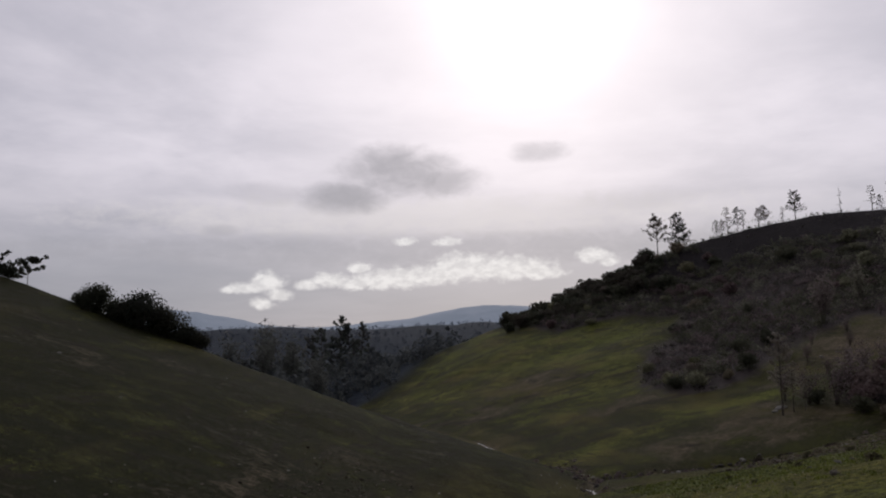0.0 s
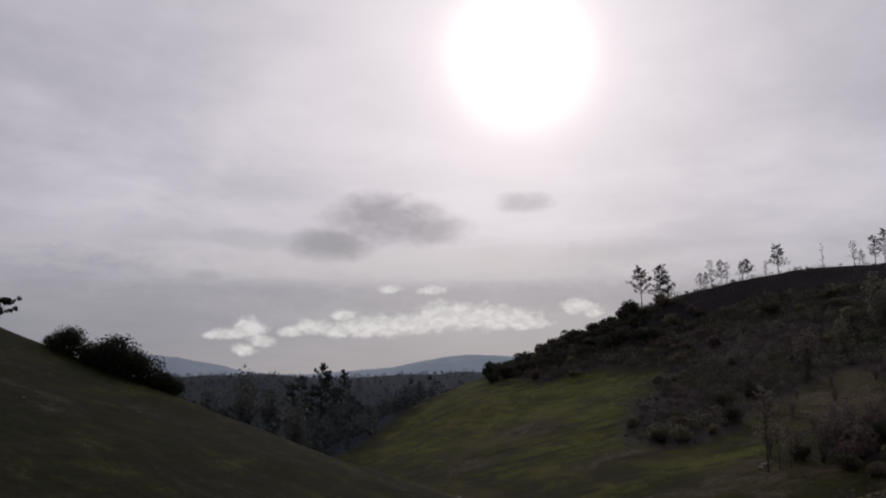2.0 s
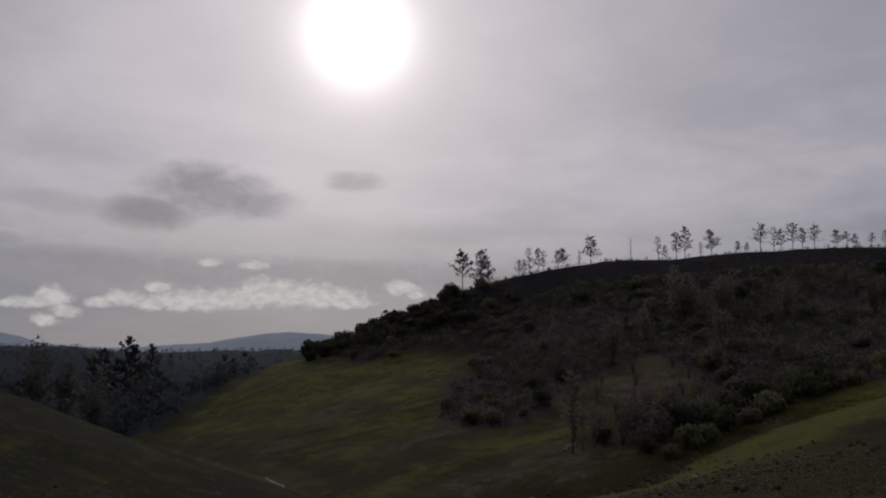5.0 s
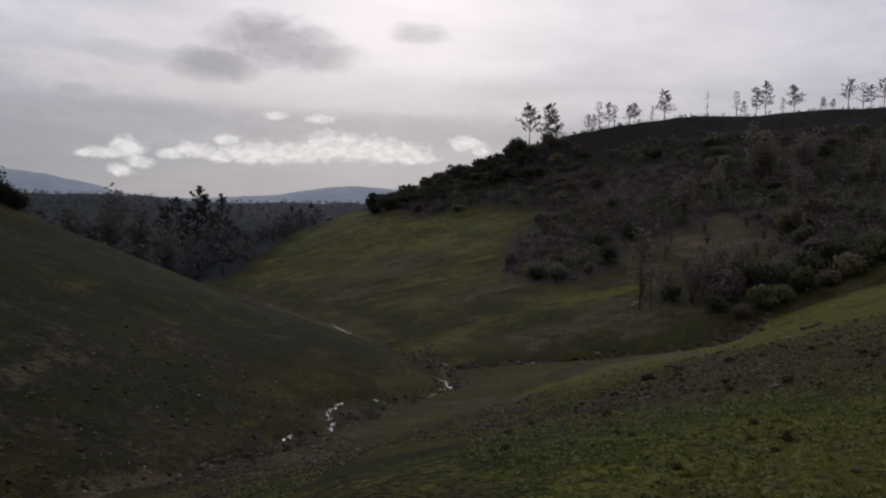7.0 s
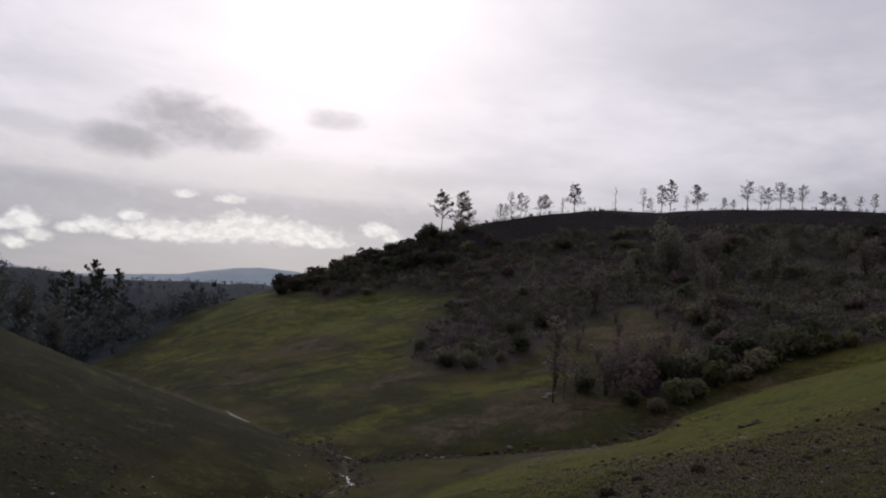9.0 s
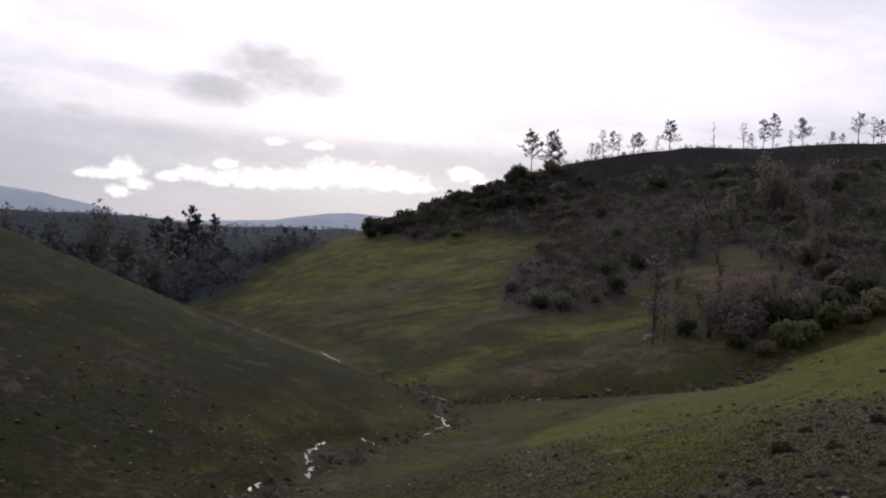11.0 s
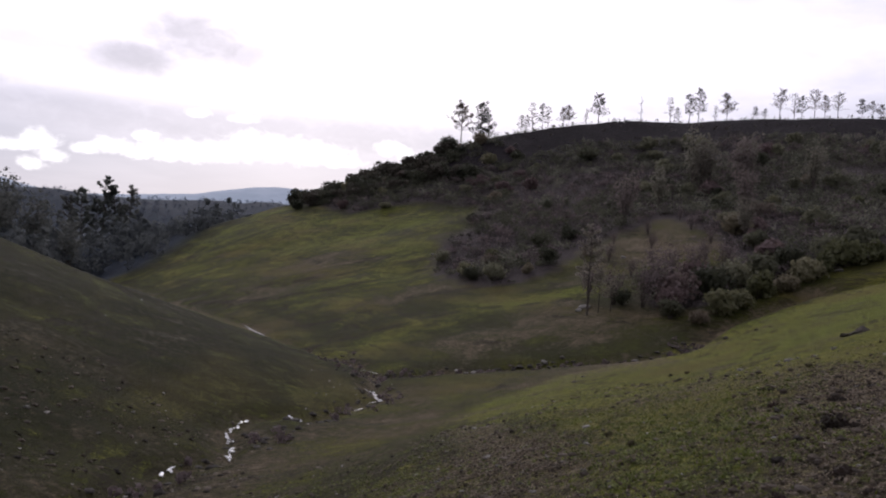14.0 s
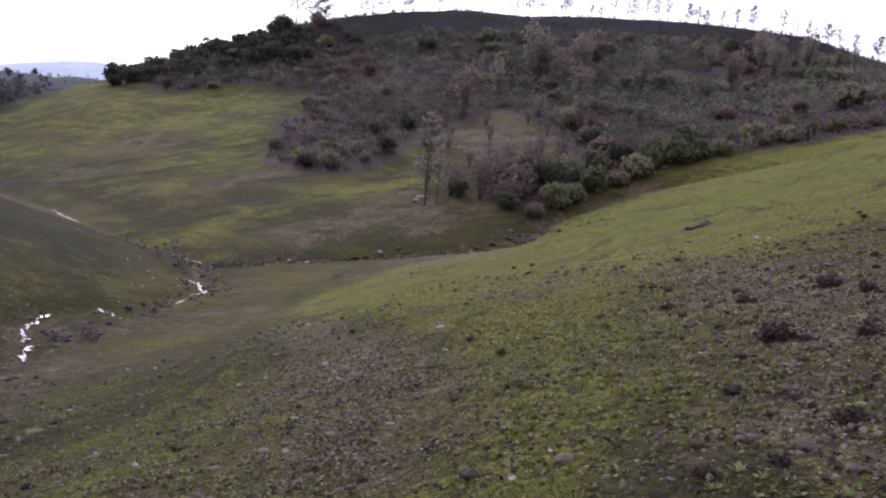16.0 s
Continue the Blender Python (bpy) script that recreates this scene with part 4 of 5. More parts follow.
# The crest of round bushes where the grass spur meets the brush.
EDGE_SHRUB = shrub(36, 5.4, 4.2, EDGE_LEAF, "dark round evergreen bush on the skyline of the spur", leaf=0.26, count=900, stems=10)
rng = np.random.default_rng(19)
for i in range(88):
    k = (i * 0.618) % 1.0
    x, y = 34 + 58 * k + rng.normal(0, 0.8), float(np.interp(34 + 58 * k, [31, 57, 77, 93], [388, 374, 361, 353])) - rng.uniform(0, 1) ** 1.4 * 46 - 1
    tagged((copied if i else stand)(EDGE_SHRUB, x, y, rng.uniform(0.85, 1.65), i * 63, 0.5), group="bushes on the skyline")

# The gully: a thicket of fresh shrubs, and two thin pines at its head.
GULLY_SHRUB = [
    shrub(37, 3.6, 3.0, GREEN_LEAF, "leafy green shrub at the edge of the gully", leaf=0.18, count=900),
    shrub(38, 4.6, 2.6, GREEN_LEAF, "wide leafy shrub at the edge of the gully", leaf=0.18, count=1000, stems=9),
    shrub(39, 4.4, 3.6, BRUSH_LEAF, "dark tangled shrub in the gully", leaf=0.2, count=900, stems=8),
]
THICKET = [(1, 73.5, 137.8, 0.8), (0, 77.5, 140.2, 1.35), (1, 81, 141.5, 1.1), (0, 85.5, 143.2, 1.6), (1, 90, 144, 1.1), (1, 94.8, 145.6, 1.6), (0, 99, 146.5, 1.2), (1, 103.6, 146.4, 1.8), (0, 108, 146, 1.2), (1, 111.5, 144.8, 1.1),
           (0, 118.5, 146.3, 1.5), (1, 123.5, 144.6, 1.1), (0, 128, 143.5, 1.0), (1, 132, 142, 1.1), (0, 137, 138.2, 0.9), (1, 142, 135.5, 1.0), (0, 148, 132, 0.9), (1, 156, 128, 1.0),
           (2, 73, 145, 1.2), (2, 76, 148.5, 1.5), (2, 81, 148.5, 1.5), (2, 86, 150, 1.4), (2, 91, 151, 1.4), (2, 71, 142, 0.9), (2, 75, 155, 1.3), (2, 97, 152, 1.3), (2, 104, 152, 1.3), (2, 69, 152, 0.8), (2, 83, 156, 1.2),
           (2, 57, 192, 0.9), (2, 60, 188, 1.1), (0, 66, 186, 0.8), (2, 71, 189, 1.1), (2, 63, 199, 1.0), (0, 79, 188, 0.8), (2, 57, 215, 0.9), (1, 66, 208, 0.9), (2, 76, 206, 1.1)]
seen = set()
for i, (k, x, y, size) in enumerate(THICKET):
    tagged((copied if k in seen else stand)(GULLY_SHRUB[k], x, y, size, i * 41, 0.1), group="shrubs along the gully")
    seen.add(k)
LONE = pine(51, 12.6, 2.9, PALE_TWIG, "slender grey pine with a high fluffy crown at the gully", 0.0, 34, 0.12, 70, crown_low=0.40)
tagged(stand(LONE, 62.0, 149.0, 1.0, 20, 0.1), group="pines at the gully")
tagged(copied(LONE, 64.0, 149.6, 0.52, 200, 0.1), group="pines at the gully")
tagged(copied(LONE, 65.6, 149.0, 0.4, 110, 0.1), group="pines at the gully")
BARE_BUSH = twiggy(52, 4.6, 3.8, PURPLE_LEAF, "leafless brown thicket tree beside the gully", 9, 46, 0.13)
for i, (x, y, size) in enumerate([(70.5, 149, 1.2), (74, 152, 1.4), (68, 153, 1.1), (79, 156, 1.3), (84, 158, 1.2), (88, 156, 1.2), (66, 158, 1.0), (92, 168, 0.7), (84, 172, 0.6), (99, 178, 0.7), (90, 184, 0.6), (80, 181, 0.7), (103, 192, 0.7), (95, 195, 0.6), (86, 192, 0.5), (78, 168, 0.6), (106, 202, 0.6)]):
    tagged((copied if i else stand)(BARE_BUSH, x, y, size, i * 71, 0.1), group="leafless trees at the gully")

# ---- the left spur: dark oaks on its skyline ----
OAKS = [shrub(61, 6.5, 4.8, OAK_LEAF, "dark round live oak clump on the grassy spur", "oak", 0.13, 4200, 12),
        shrub(62, 5.0, 3.8, OAK_LEAF, "small dark live oak on the grassy spur", "oak", 0.12, 3000, 10)]
for i, (k, x, y, size) in enumerate([(0, -47.3, 150.0, 0.95), (1, -44.0, 150.0, 0.95), (0, -39.3, 149.8, 1.3), (0, -35.8, 150.5, 1.05), (1, -33.2, 150.5, 0.95), (1, -30.8, 151.0, 0.8), (1, -49.6, 151.0, 0.75), (1, -41.9, 149.6, 1.05), (1, -61.7, 150.0, 0.7), (1, -65.2, 149.6, 0.85)] ):
    tagged((copied if i not in (0, 1) else stand)(OAKS[k], x, y, 1.06 * size, i * 80, 0.1), group="oaks on the spur")
LEANER = pine(63, 5.2, 2.9, OAK_LEAF, "leaning open oak with a spreading crown on the spur", 0.1, 16, 0.16, 90, "oak", 0.12, 0.42)
tagged(stand(LEANER, -58.6, 150.5, 1.15, 30, 1.5), group="trees on the spur")
tagged(copied(LEANER, -63.2, 149.5, 1.15, 150, 1.5), group="trees on the spur")
tagged(copied(LEANER, -67.0, 149.5, 1.25, 250, 1.5), group="trees on the spur")


# ---- the woods at the valley's mouth ----
def spots(r, count, box, cover=None, least=0.8):
    """That many places at random within a box where a cover is at least so thick."""
    x, y = r.uniform(box[0], box[1], count * 8), r.uniform(box[2], box[3], count * 8)
    if cover is not None:
        ok = cover(x, y) >= least
        x, y = x[ok], y[ok]
    x, y = x[:count], y[:count]
    return x, y, height(x, y)


def build_woods(name, label, count, box, size, seed, look_, cover=None, leaves=90):
    """A wood of many crowns with trunks, too many and too far to count."""
    r = np.random.default_rng(seed)
    pieces_v, pieces_f, at = [], [], 0
    for x, y, z in zip(*spots(r, count, box, cover)):
        s = size * r.uniform(0.55, 1.25)
        tall = r.uniform() < 0.45
        lumps = [(x + r.normal(0, 0.14 * s), y + r.normal(0, 0.14 * s), z + s * q) for q in ((0.22, 0.42, 0.64, 0.85) if tall else (0.2, 0.35, 0.4, 0.5))]
        rad = np.array([0.22, 0.21, 0.17, 0.1]) * s if tall else np.array([0.34, 0.36, 0.36, 0.3]) * s
        v, f = sprays(r, lumps, rad, leaves, 0.06 * s, 1.0)
        t = limb([(x, y, z - 0.5), (x, y, z + 0.6 * s)], [0.022 * s, 0.012 * s], 4)
        for vv, ff in ((v, f), t):
            pieces_v.append(vv)
            pieces_f.append(ff + at)
            at += len(vv)
    me = mesh_of(name, np.concatenate(pieces_v), np.concatenate(pieces_f), look_)
    return tagged(new(name, me), label, "woods", kind="stuff")


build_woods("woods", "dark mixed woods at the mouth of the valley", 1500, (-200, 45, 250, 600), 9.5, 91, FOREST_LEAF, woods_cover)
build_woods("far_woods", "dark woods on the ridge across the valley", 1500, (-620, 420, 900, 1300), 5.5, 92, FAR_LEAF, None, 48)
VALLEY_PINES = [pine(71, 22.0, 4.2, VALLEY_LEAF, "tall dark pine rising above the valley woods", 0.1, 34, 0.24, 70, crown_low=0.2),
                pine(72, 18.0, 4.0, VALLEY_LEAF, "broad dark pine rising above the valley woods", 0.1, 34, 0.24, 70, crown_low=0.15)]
for i, (k, x, y, size) in enumerate([(0, -43.5, 429, 1.66), (1, -52, 427, 1.8), (0, -39, 429, 1.45), (1, -57.5, 426, 1.65), (1, -47, 431, 1.5), (0, -33, 430, 1.42), (1, -36, 424, 1.3), (0, -68, 430, 1.3), (1, -29, 426, 1.1)]):
    tagged((copied if i not in (0, 1) else stand)(VALLEY_PINES[k], x, y, size, i * 57, 0.2), group="pines above the woods")
WILLOW = twiggy(73, 14.0, 8.0, WOOD_LEAF, "pale leafless tree at the edge of the woods", 8, 120, 0.32)
for i, (x, y, size) in enumerate([(-44, 304, 1.3), (-52, 296, 1.2), (-36, 312, 0.9), (-60, 285, 1.1), (-70, 275, 1.0), (-40, 330, 1.2), (-58, 330, 1.4)]):
    tagged((copied if i else stand)(WILLOW, x, y, size, i * 91, 0.2), group="leafless trees at the woods")


# ---- undergrowth of the hillside, too dense to count ----
def build_thicket(name, label, count, seed, look_, size, patch):
    """Brush that covers the hillside in patches, bush against bush."""
    r = np.random.default_rng(seed)
    x, y, z = spots(r, count, (40, 310, 140, 375), lambda a, b: brush_cover(a, b) * (bumps(a, b, 30, patch) + 0.5 * bumps(a, b, 11, patch + 1) > -0.15) * (line_gap(a, b, CREST) > np.where(a < 108, 2, 34) + 8 * bumps(a, b, 18, 5)) - 0.25 + 0.25 * bumps(a, b, 7, 51), 0.5)
    vs, fs, at = [], [], 0
    for px, py, pz in zip(x, y, z):
        s = size * r.uniform(0.6, 1.3)
        lumps = [(px + r.normal(0, 0.4 * s), py + r.normal(0, 0.4 * s), pz + s * q) for q in (0.2, 0.35, 0.5, 0.3)]
        v, f = sprays(r, lumps, 0.45 * s, 64, 0.2, 0.8)
        vs.append(v)
        fs.append(f + at)
        at += len(v)
    tagged(new(name, mesh_of(name, np.concatenate(vs), np.concatenate(fs), look_)), label, "brush", kind="stuff")


build_thicket("brush", "dense dark green brush on the hillside", 1700, 94, DARK_LEAF, 2.9, 41)
build_thicket("brush", "purple-brown leafless brush on the hillside", 950, 95, PURPLE_LEAF, 2.3, 43)
build_thicket("brush", "grey-green brush on the hillside", 950, 96, GREYGREEN_LEAF, 3.0, 47)


def build_fringe():
    """Burnt stubs and small shrubs along the top of the ridge."""
    r = np.random.default_rng(98)
    vs, fs, at = [], [], 0
    for _ in range(620):
        k = r.uniform(0, 1) * (len(CREST) - 5) + 5
        a, b = CREST[min(int(k), len(CREST) - 2)], CREST[min(int(k) + 1, len(CREST) - 1)]
        x, y = a[0] + (b[0] - a[0]) * (k % 1) + r.normal(0, 2), a[1] + (b[1] - a[1]) * (k % 1) + r.normal(0, 2)
        z, s = float(height(x, y)), r.uniform(0.5, 1.5)
        v, f = sprays(r, [(x, y, z + 0.3 * s), (x, y, z + 0.8 * s)], 0.4 * s, 16, 0.16, 1.1)
        vs.append(v)
        fs.append(f + at)
        at += len(v)
    tagged(new("fringe", mesh_of("fringe", np.concatenate(vs), np.concatenate(fs), DARK_LEAF)), "burnt stubs and small shrubs along the ridge top", "brush", kind="stuff")


build_fringe()


def build_undergrowth():
    r = np.random.default_rng(93)
    x, y, z = spots(r, 7500, (34, 320, 136, 385), brush_cover, 0.6)
    crest = line_gap(x, y, CREST)
    keep = (bumps(x, y, 9, 71) + 0.6 * bumps(x, y, 30, 72) > -0.35) & ((crest > 38) | (r.uniform(0, 1, len(x)) < 0.10))
    x, y, z, crest = x[keep], y[keep], z[keep], crest[keep]
    top = np.where(crest < 26, 0.5, 1.0)
    vs, fs, at = [], [], 0
    for px, py, pz, k in zip(x, y, z, top):
        s = r.uniform(0.7, 1.8) * k
        v, f = sprays(r, [(px, py, pz + 0.3 * s), (px + r.normal(0, 0.6), py + r.normal(0, 0.6), pz + 0.45 * s)], 0.65 * s, 22, 0.21, 0.75)
        vs.append(v)
        fs.append(f + at)
        at += len(v)
    me = mesh_of("undergrowth", np.concatenate(vs), np.concatenate(fs), UNDER_LEAF)
    tagged(new("undergrowth", me), "low dark undergrowth covering the hillside", "undergrowth", kind="stuff")


build_undergrowth()


# ---- stones, stalks and grass in the foreground ----
# The worn line down the shoulder that is walked, kept clear of stones.
WAY = [(9.6, 15.6), (11.3, 23), (12.4, 33), (12.4, 37), (13.9, 43)]


def rock_mesh(seed, look_, flat):
    r = np.random.default_rng(seed)
    bm = bmesh.new()
    bmesh.ops.create_icosphere(bm, subdivisions=1, radius=1.0)
    for v in bm.verts:
        v.co = Vector(v.co) * r.uniform(0.72, 1.15)
        v.co.z *= flat
        v.co.x *= 1.25
    me = bpy.data.meshes.new("rock")
    bm.to_mesh(me)
    bm.free()
    me.materials.append(look_)
    return me


ROCKS = [rock_mesh(s, STONE, f) for s, f in ((1, 0.5), (2, 0.62), (3, 0.42), (4, 0.7))] + [rock_mesh(s, DARK_STONE, f) for s, f in ((5, 0.5), (6, 0.7), (7, 0.4))]


def lay_rock(k, x, y, size, label, group):
    ob = new("rock", ROCKS[k])
    ob.matrix_basis = Matrix.Translation((x, y, float(height(x, y)) + 0.12 * size)) @ pose(0, 0, 0, random.uniform(-14, 14), random.uniform(-14, 14), random.uniform(0, 360)) @ Matrix.Scale(size, 4)
    return tagged(ob, label, "rock", group)


PALE, DARK = "small pale fieldstone lying in the grass", "dark weathered fieldstone half sunk in the soil"
for k, x, y, size in ((6, 43.9, 75.1, 0.33), (5, 44.2, 75, 0.39), (4, 43.2, 74.9, 0.30), (0, 36.1, 69.8, 0.23), (1, 34, 61.9, 0.17), (2, 33.3, 69.1, 0.17), (3, 36, 67, 0.13), (0, 19.9, 60.9, 0.10),
                      (1, 21.2, 57.3, 0.08), (3, 20.3, 51.5, 0.04), (1, 20.2, 47.3, 0.05), (2, 18, 52.4, 0.06), (0, 23.7, 74.8, 0.16), (0, 19, 57.3, 0.08), (2, 18.8, 55.1, 0.06)):
    lay_rock(k, x, y, size, DARK if k > 3 else PALE, "stones on the near slope")
rng = np.random.default_rng(17)
for _ in range(190):
    x, y = rng.uniform(6, 40), rng.uniform(24, 76)
    while float(line_gap(x, y, [(17, 33), (20, 42), (29, 50), (20, 50), (17, 58)])) > abs(rng.normal(0, 7)):
        x, y = rng.uniform(4, 44), rng.uniform(22, 80)
    if float(line_gap(x, y, WAY)) < 1.6:
        continue
    pale = rng.uniform() < 0.4
    lay_rock(int(rng.integers(0, 4) if pale else rng.integers(4, 7)), x, y, rng.uniform(0.018, 0.05) * (1.6 if rng.uniform() < 0.12 else 1) * 1.4, PALE if pale else DARK, "stones on the near slope")
for _ in range(40):
    k = rng.uniform(0, 1)
    x, y = 31 + 36 * k + rng.normal(0, 1), float(np.interp(31 + 36 * k, [30, 44, 55, 63, 68], [134, 134, 131, 127, 130])) + rng.normal(0, 1.3)
    lay_rock(int(rng.integers(3, 7)), x, y, rng.uniform(0.15, 0.4), "grey boulder lying along the stony gully bed", "boulders in the gully")


SLOPE_STONES = [(21.7, 42.2, 0.25), (21.3, 42.4, 0.12), (19.6, 44.8, 0.14), (24.6, 59.7, 0.15), (22.4, 51.7, 0.12), (23, 61.3, 0.22), (19, 46.4, 0.12), (73.5, 135.7, 0.44), (31, 58.1, 0.18), (29.6, 51.9, 0.24), (26.7, 54.9, 0.14), (26.6, 52.7, 0.11), (28.5, 59.3, 0.11), (20.8, 43.7, 0.06), (18.4, 37.1, 0.04), (16.1, 34, 0.04), (16, 35, 0.04), (16.9, 40.1, 0.08), (18.6, 43.2, 0.08), (16.5, 35.8, 0.04), (35.1, 59.8, 0.17), (73.1, 122.6, 0.33), (29.6, 50.3, 0.11), (26.8, 45.8, 0.07), (23.8, 43.3, 0.10), (41.9, 105.9, 0.40), (45.2, 111.5, 0.32), (69.8, 126.3, 0.67), (73, 125, 0.47)]
for i, (x, y, size) in enumerate(SLOPE_STONES):
    lay_rock((4, 5, 0, 6, 4, 1, 5)[i % 7], x, y, 0.62 * size, PALE if i % 7 in (2, 5) else DARK, "stones on the near slope")
OUTCROP, FLANK_STONES, BANK_STONES = [(64.1, 227.7), (63.0, 230.7), (63.8, 222.6), (56.4, 223.1), (71.8, 192.3), (83.3, 181.7), (100.8, 145.6), (61.9, 151.9), (63.4, 153.2)], [(36.6, 69.9), (37.2, 72), (31.5, 59.4), (40.9, 64), (43.8, 65.9), (33.9, 65.4), (33.6, 61), (83.9, 103.4), (26.8, 82.5)], [(-32.0, 105.1), (-25.0, 70.4), (6.0, 87.8), (2.2, 88.2), (-4.5, 89.5), (7.1, 94.3), (3.2, 88.4)]
for i, (x, y) in enumerate(OUTCROP):
    lay_rock(i % 4, x, y, (0.9, 0.6, 0.7, 0.5)[i % 4], "pale flat rock showing through the slope of the hill", "pale rocks on the hill")
for i, (x, y) in enumerate(FLANK_STONES):
    lay_rock(i % 4, x, y, (0.10, 0.07, 0.085)[i % 3], "pale fieldstone lying on the green slope", "stones on the green slope")
for i, (x, y) in enumerate(BANK_STONES):
    lay_rock(i % 4, x, y, (0.2, 0.13, 0.16)[i % 3], "pale stone lying on the far grassy bank", "stones on the far bank")


def build_stones():
    """Stones beyond counting: along the creek and over the slope of the far bank."""
    r = np.random.default_rng(27)
    y = r.uniform(58, 128, 50)
    x = np.interp(y, [p[1] for p in CREEK[2:]], [p[0] for p in CREEK[2:]]) + r.normal(-2.5, 3.0, 50)
    x, y = np.r_[x, r.uniform(-50, 14, 24)], np.r_[y, r.uniform(66, 146, 24)]
    size = np.r_[r.uniform(0.04, 0.12, 50), r.uniform(0.04, 0.09, 24)]
    unit = [np.array([v.co[:] for v in me.vertices]) for me in ROCKS[:4]]
    ring = [[tuple(p.vertices) for p in me.polygons] for me in ROCKS[:4]]
    pieces = []
    for px, py, s in zip(x, y, size):
        k, a = int(r.integers(0, 4)), r.uniform(0, 6.28)
        spin = np.array([[math.cos(a), -math.sin(a), 0], [math.sin(a), math.cos(a), 0], [0, 0, 1]])
        pieces.append((unit[k] @ spin.T * s + (px, py, float(height(px, py)) + 0.1 * s), ring[k]))
    tagged(new("stones", mesh_joined("stones", pieces, STONE)), "scattered pale stones along the creek and the far bank", "stones", kind="stuff")


build_stones()


def build_lumps():
    """Brown lumps and small stones strewn over the foot of the far bank."""
    r = np.random.default_rng(29)
    x, y = r.uniform(-22, 14, 2600), r.uniform(60, 104, 2600)
    keep = r.uniform(0, 1, 2600) < np.clip(1.2 - np.abs(x - np.interp(y, [60, 104], [4, 10])) / 15, 0.04, 1) * (bumps(x, y, 5, 33) > -0.2)
    x, y = x[keep], y[keep]
    unit = [np.array([v.co[:] for v in me.vertices]) for me in ROCKS[4:]]
    ring = [[tuple(p.vertices) for p in me.polygons] for me in ROCKS[4:]]
    pieces = []
    for px, py in zip(x, y):
        q, s = int(r.integers(0, 3)), 0.05 + 0.16 * r.uniform() ** 2.4
        pieces.append((unit[q] * s * r.uniform(0.7, 1.3, 3) + (px, py, float(height(px, py)) + 0.1 * s), ring[q]))
    tagged(new("stones", mesh_joined("stones", pieces, LUMP)), "brown lumps and small stones strewn over the far bank", "stones", kind="stuff")


build_lumps()


def build_slope_stones(seed, count, least, most, look_, label):
    """Small stones and lumps strewn in drifts down the near slope, thickest over the open soil."""
    r = np.random.default_rng(seed)
    x, y = r.uniform(6, 34, count), r.uniform(44, 80, count)
    keep = (r.uniform(0, 1, count) < np.clip(0.45 + 0.6 * near_soil(x, y) - 0.45 * near_green(x, y) + 0.6 * bumps(x, y, 1.9, seed), 0.02, 1)) & (line_gap(x, y, WAY) > 1.2)
    unit = [np.array([v.co[:] for v in me.vertices]) for me in ROCKS[4:]]
    ring = [[tuple(p.vertices) for p in me.polygons] for me in ROCKS[4:]]
    pieces = []
    for px, py in zip(x[keep], y[keep]):
        q, s = int(r.integers(0, 3)), least + (most - least) * r.uniform() ** 2.6
        pieces.append((unit[q] * s * r.uniform(0.7, 1.3, 3) + (px, py, float(height(px, py)) + 0.1 * s), ring[q]))
    tagged(new("stones", mesh_joined("stones", pieces, look_)), label, "stones", kind="stuff")


build_slope_stones(41, 5200, 0.025, 0.12, LUMP, "brown lumps of earth strewn down the near slope")
build_slope_stones(42, 560, 0.02, 0.075, STONE, "small pale stones strewn down the near slope")


def build_gully_bed():
    """Dark stones and low dead growth packed along the gully and the creek banks."""
    r = np.random.default_rng(28)
    k = r.uniform(0, 1, 520)
    x = 29 + 40 * k + r.normal(0, 0.6, 520)
    y = np.interp(29 + 40 * k, [29, 44, 55, 63, 66, 69], [134, 134, 131, 127, 129, 131.5]) + r.normal(0, 0.9, 520)
    cy = r.uniform(70, 150, 160)
    x, y = np.r_[x, np.interp(cy, [p[1] for p in CREEK[4:8] + CREEK[12:17]], [p[0] for p in CREEK[4:8] + CREEK[12:17]]) + r.normal(0, 1.4, 160)], np.r_[y, cy]
    unit = [np.array([v.co[:] for v in me.vertices]) for me in ROCKS[4:]]
    ring = [[tuple(p.vertices) for p in me.polygons] for me in ROCKS[4:]]
    pieces = []
    for px, py in zip(x, y):
        q, s = int(r.integers(0, 3)), r.uniform(0.1, 0.36)
        pieces.append((unit[q] * s * r.uniform(0.7, 1.3, 3) + (px, py, float(height(px, py)) + 0.1 * s), ring[q]))
    tagged(new("stones", mesh_joined("stones", pieces, DARK_STONE)), "dark stones packed along the bed of the gully", "stones", kind="stuff")
    vs, fs, at = [], [], 0
    for px, py in zip(x[::3], y[::3]):
        s = r.uniform(0.3, 0.8)
        v, f = sprays(r, [(px + r.normal(0, 1), py + r.normal(0, 1), float(height(px, py)) + 0.4 * s)], 0.6 * s, 26, 0.12, 0.8)
        vs.append(v)
        fs.append(f + at)
        at += len(v)
    tagged(new("brush", mesh_of("brush", np.concatenate(vs), np.concatenate(fs), PURPLE_LEAF)), "low dead growth along the gully and creek", "brush", kind="stuff")


build_gully_bed()


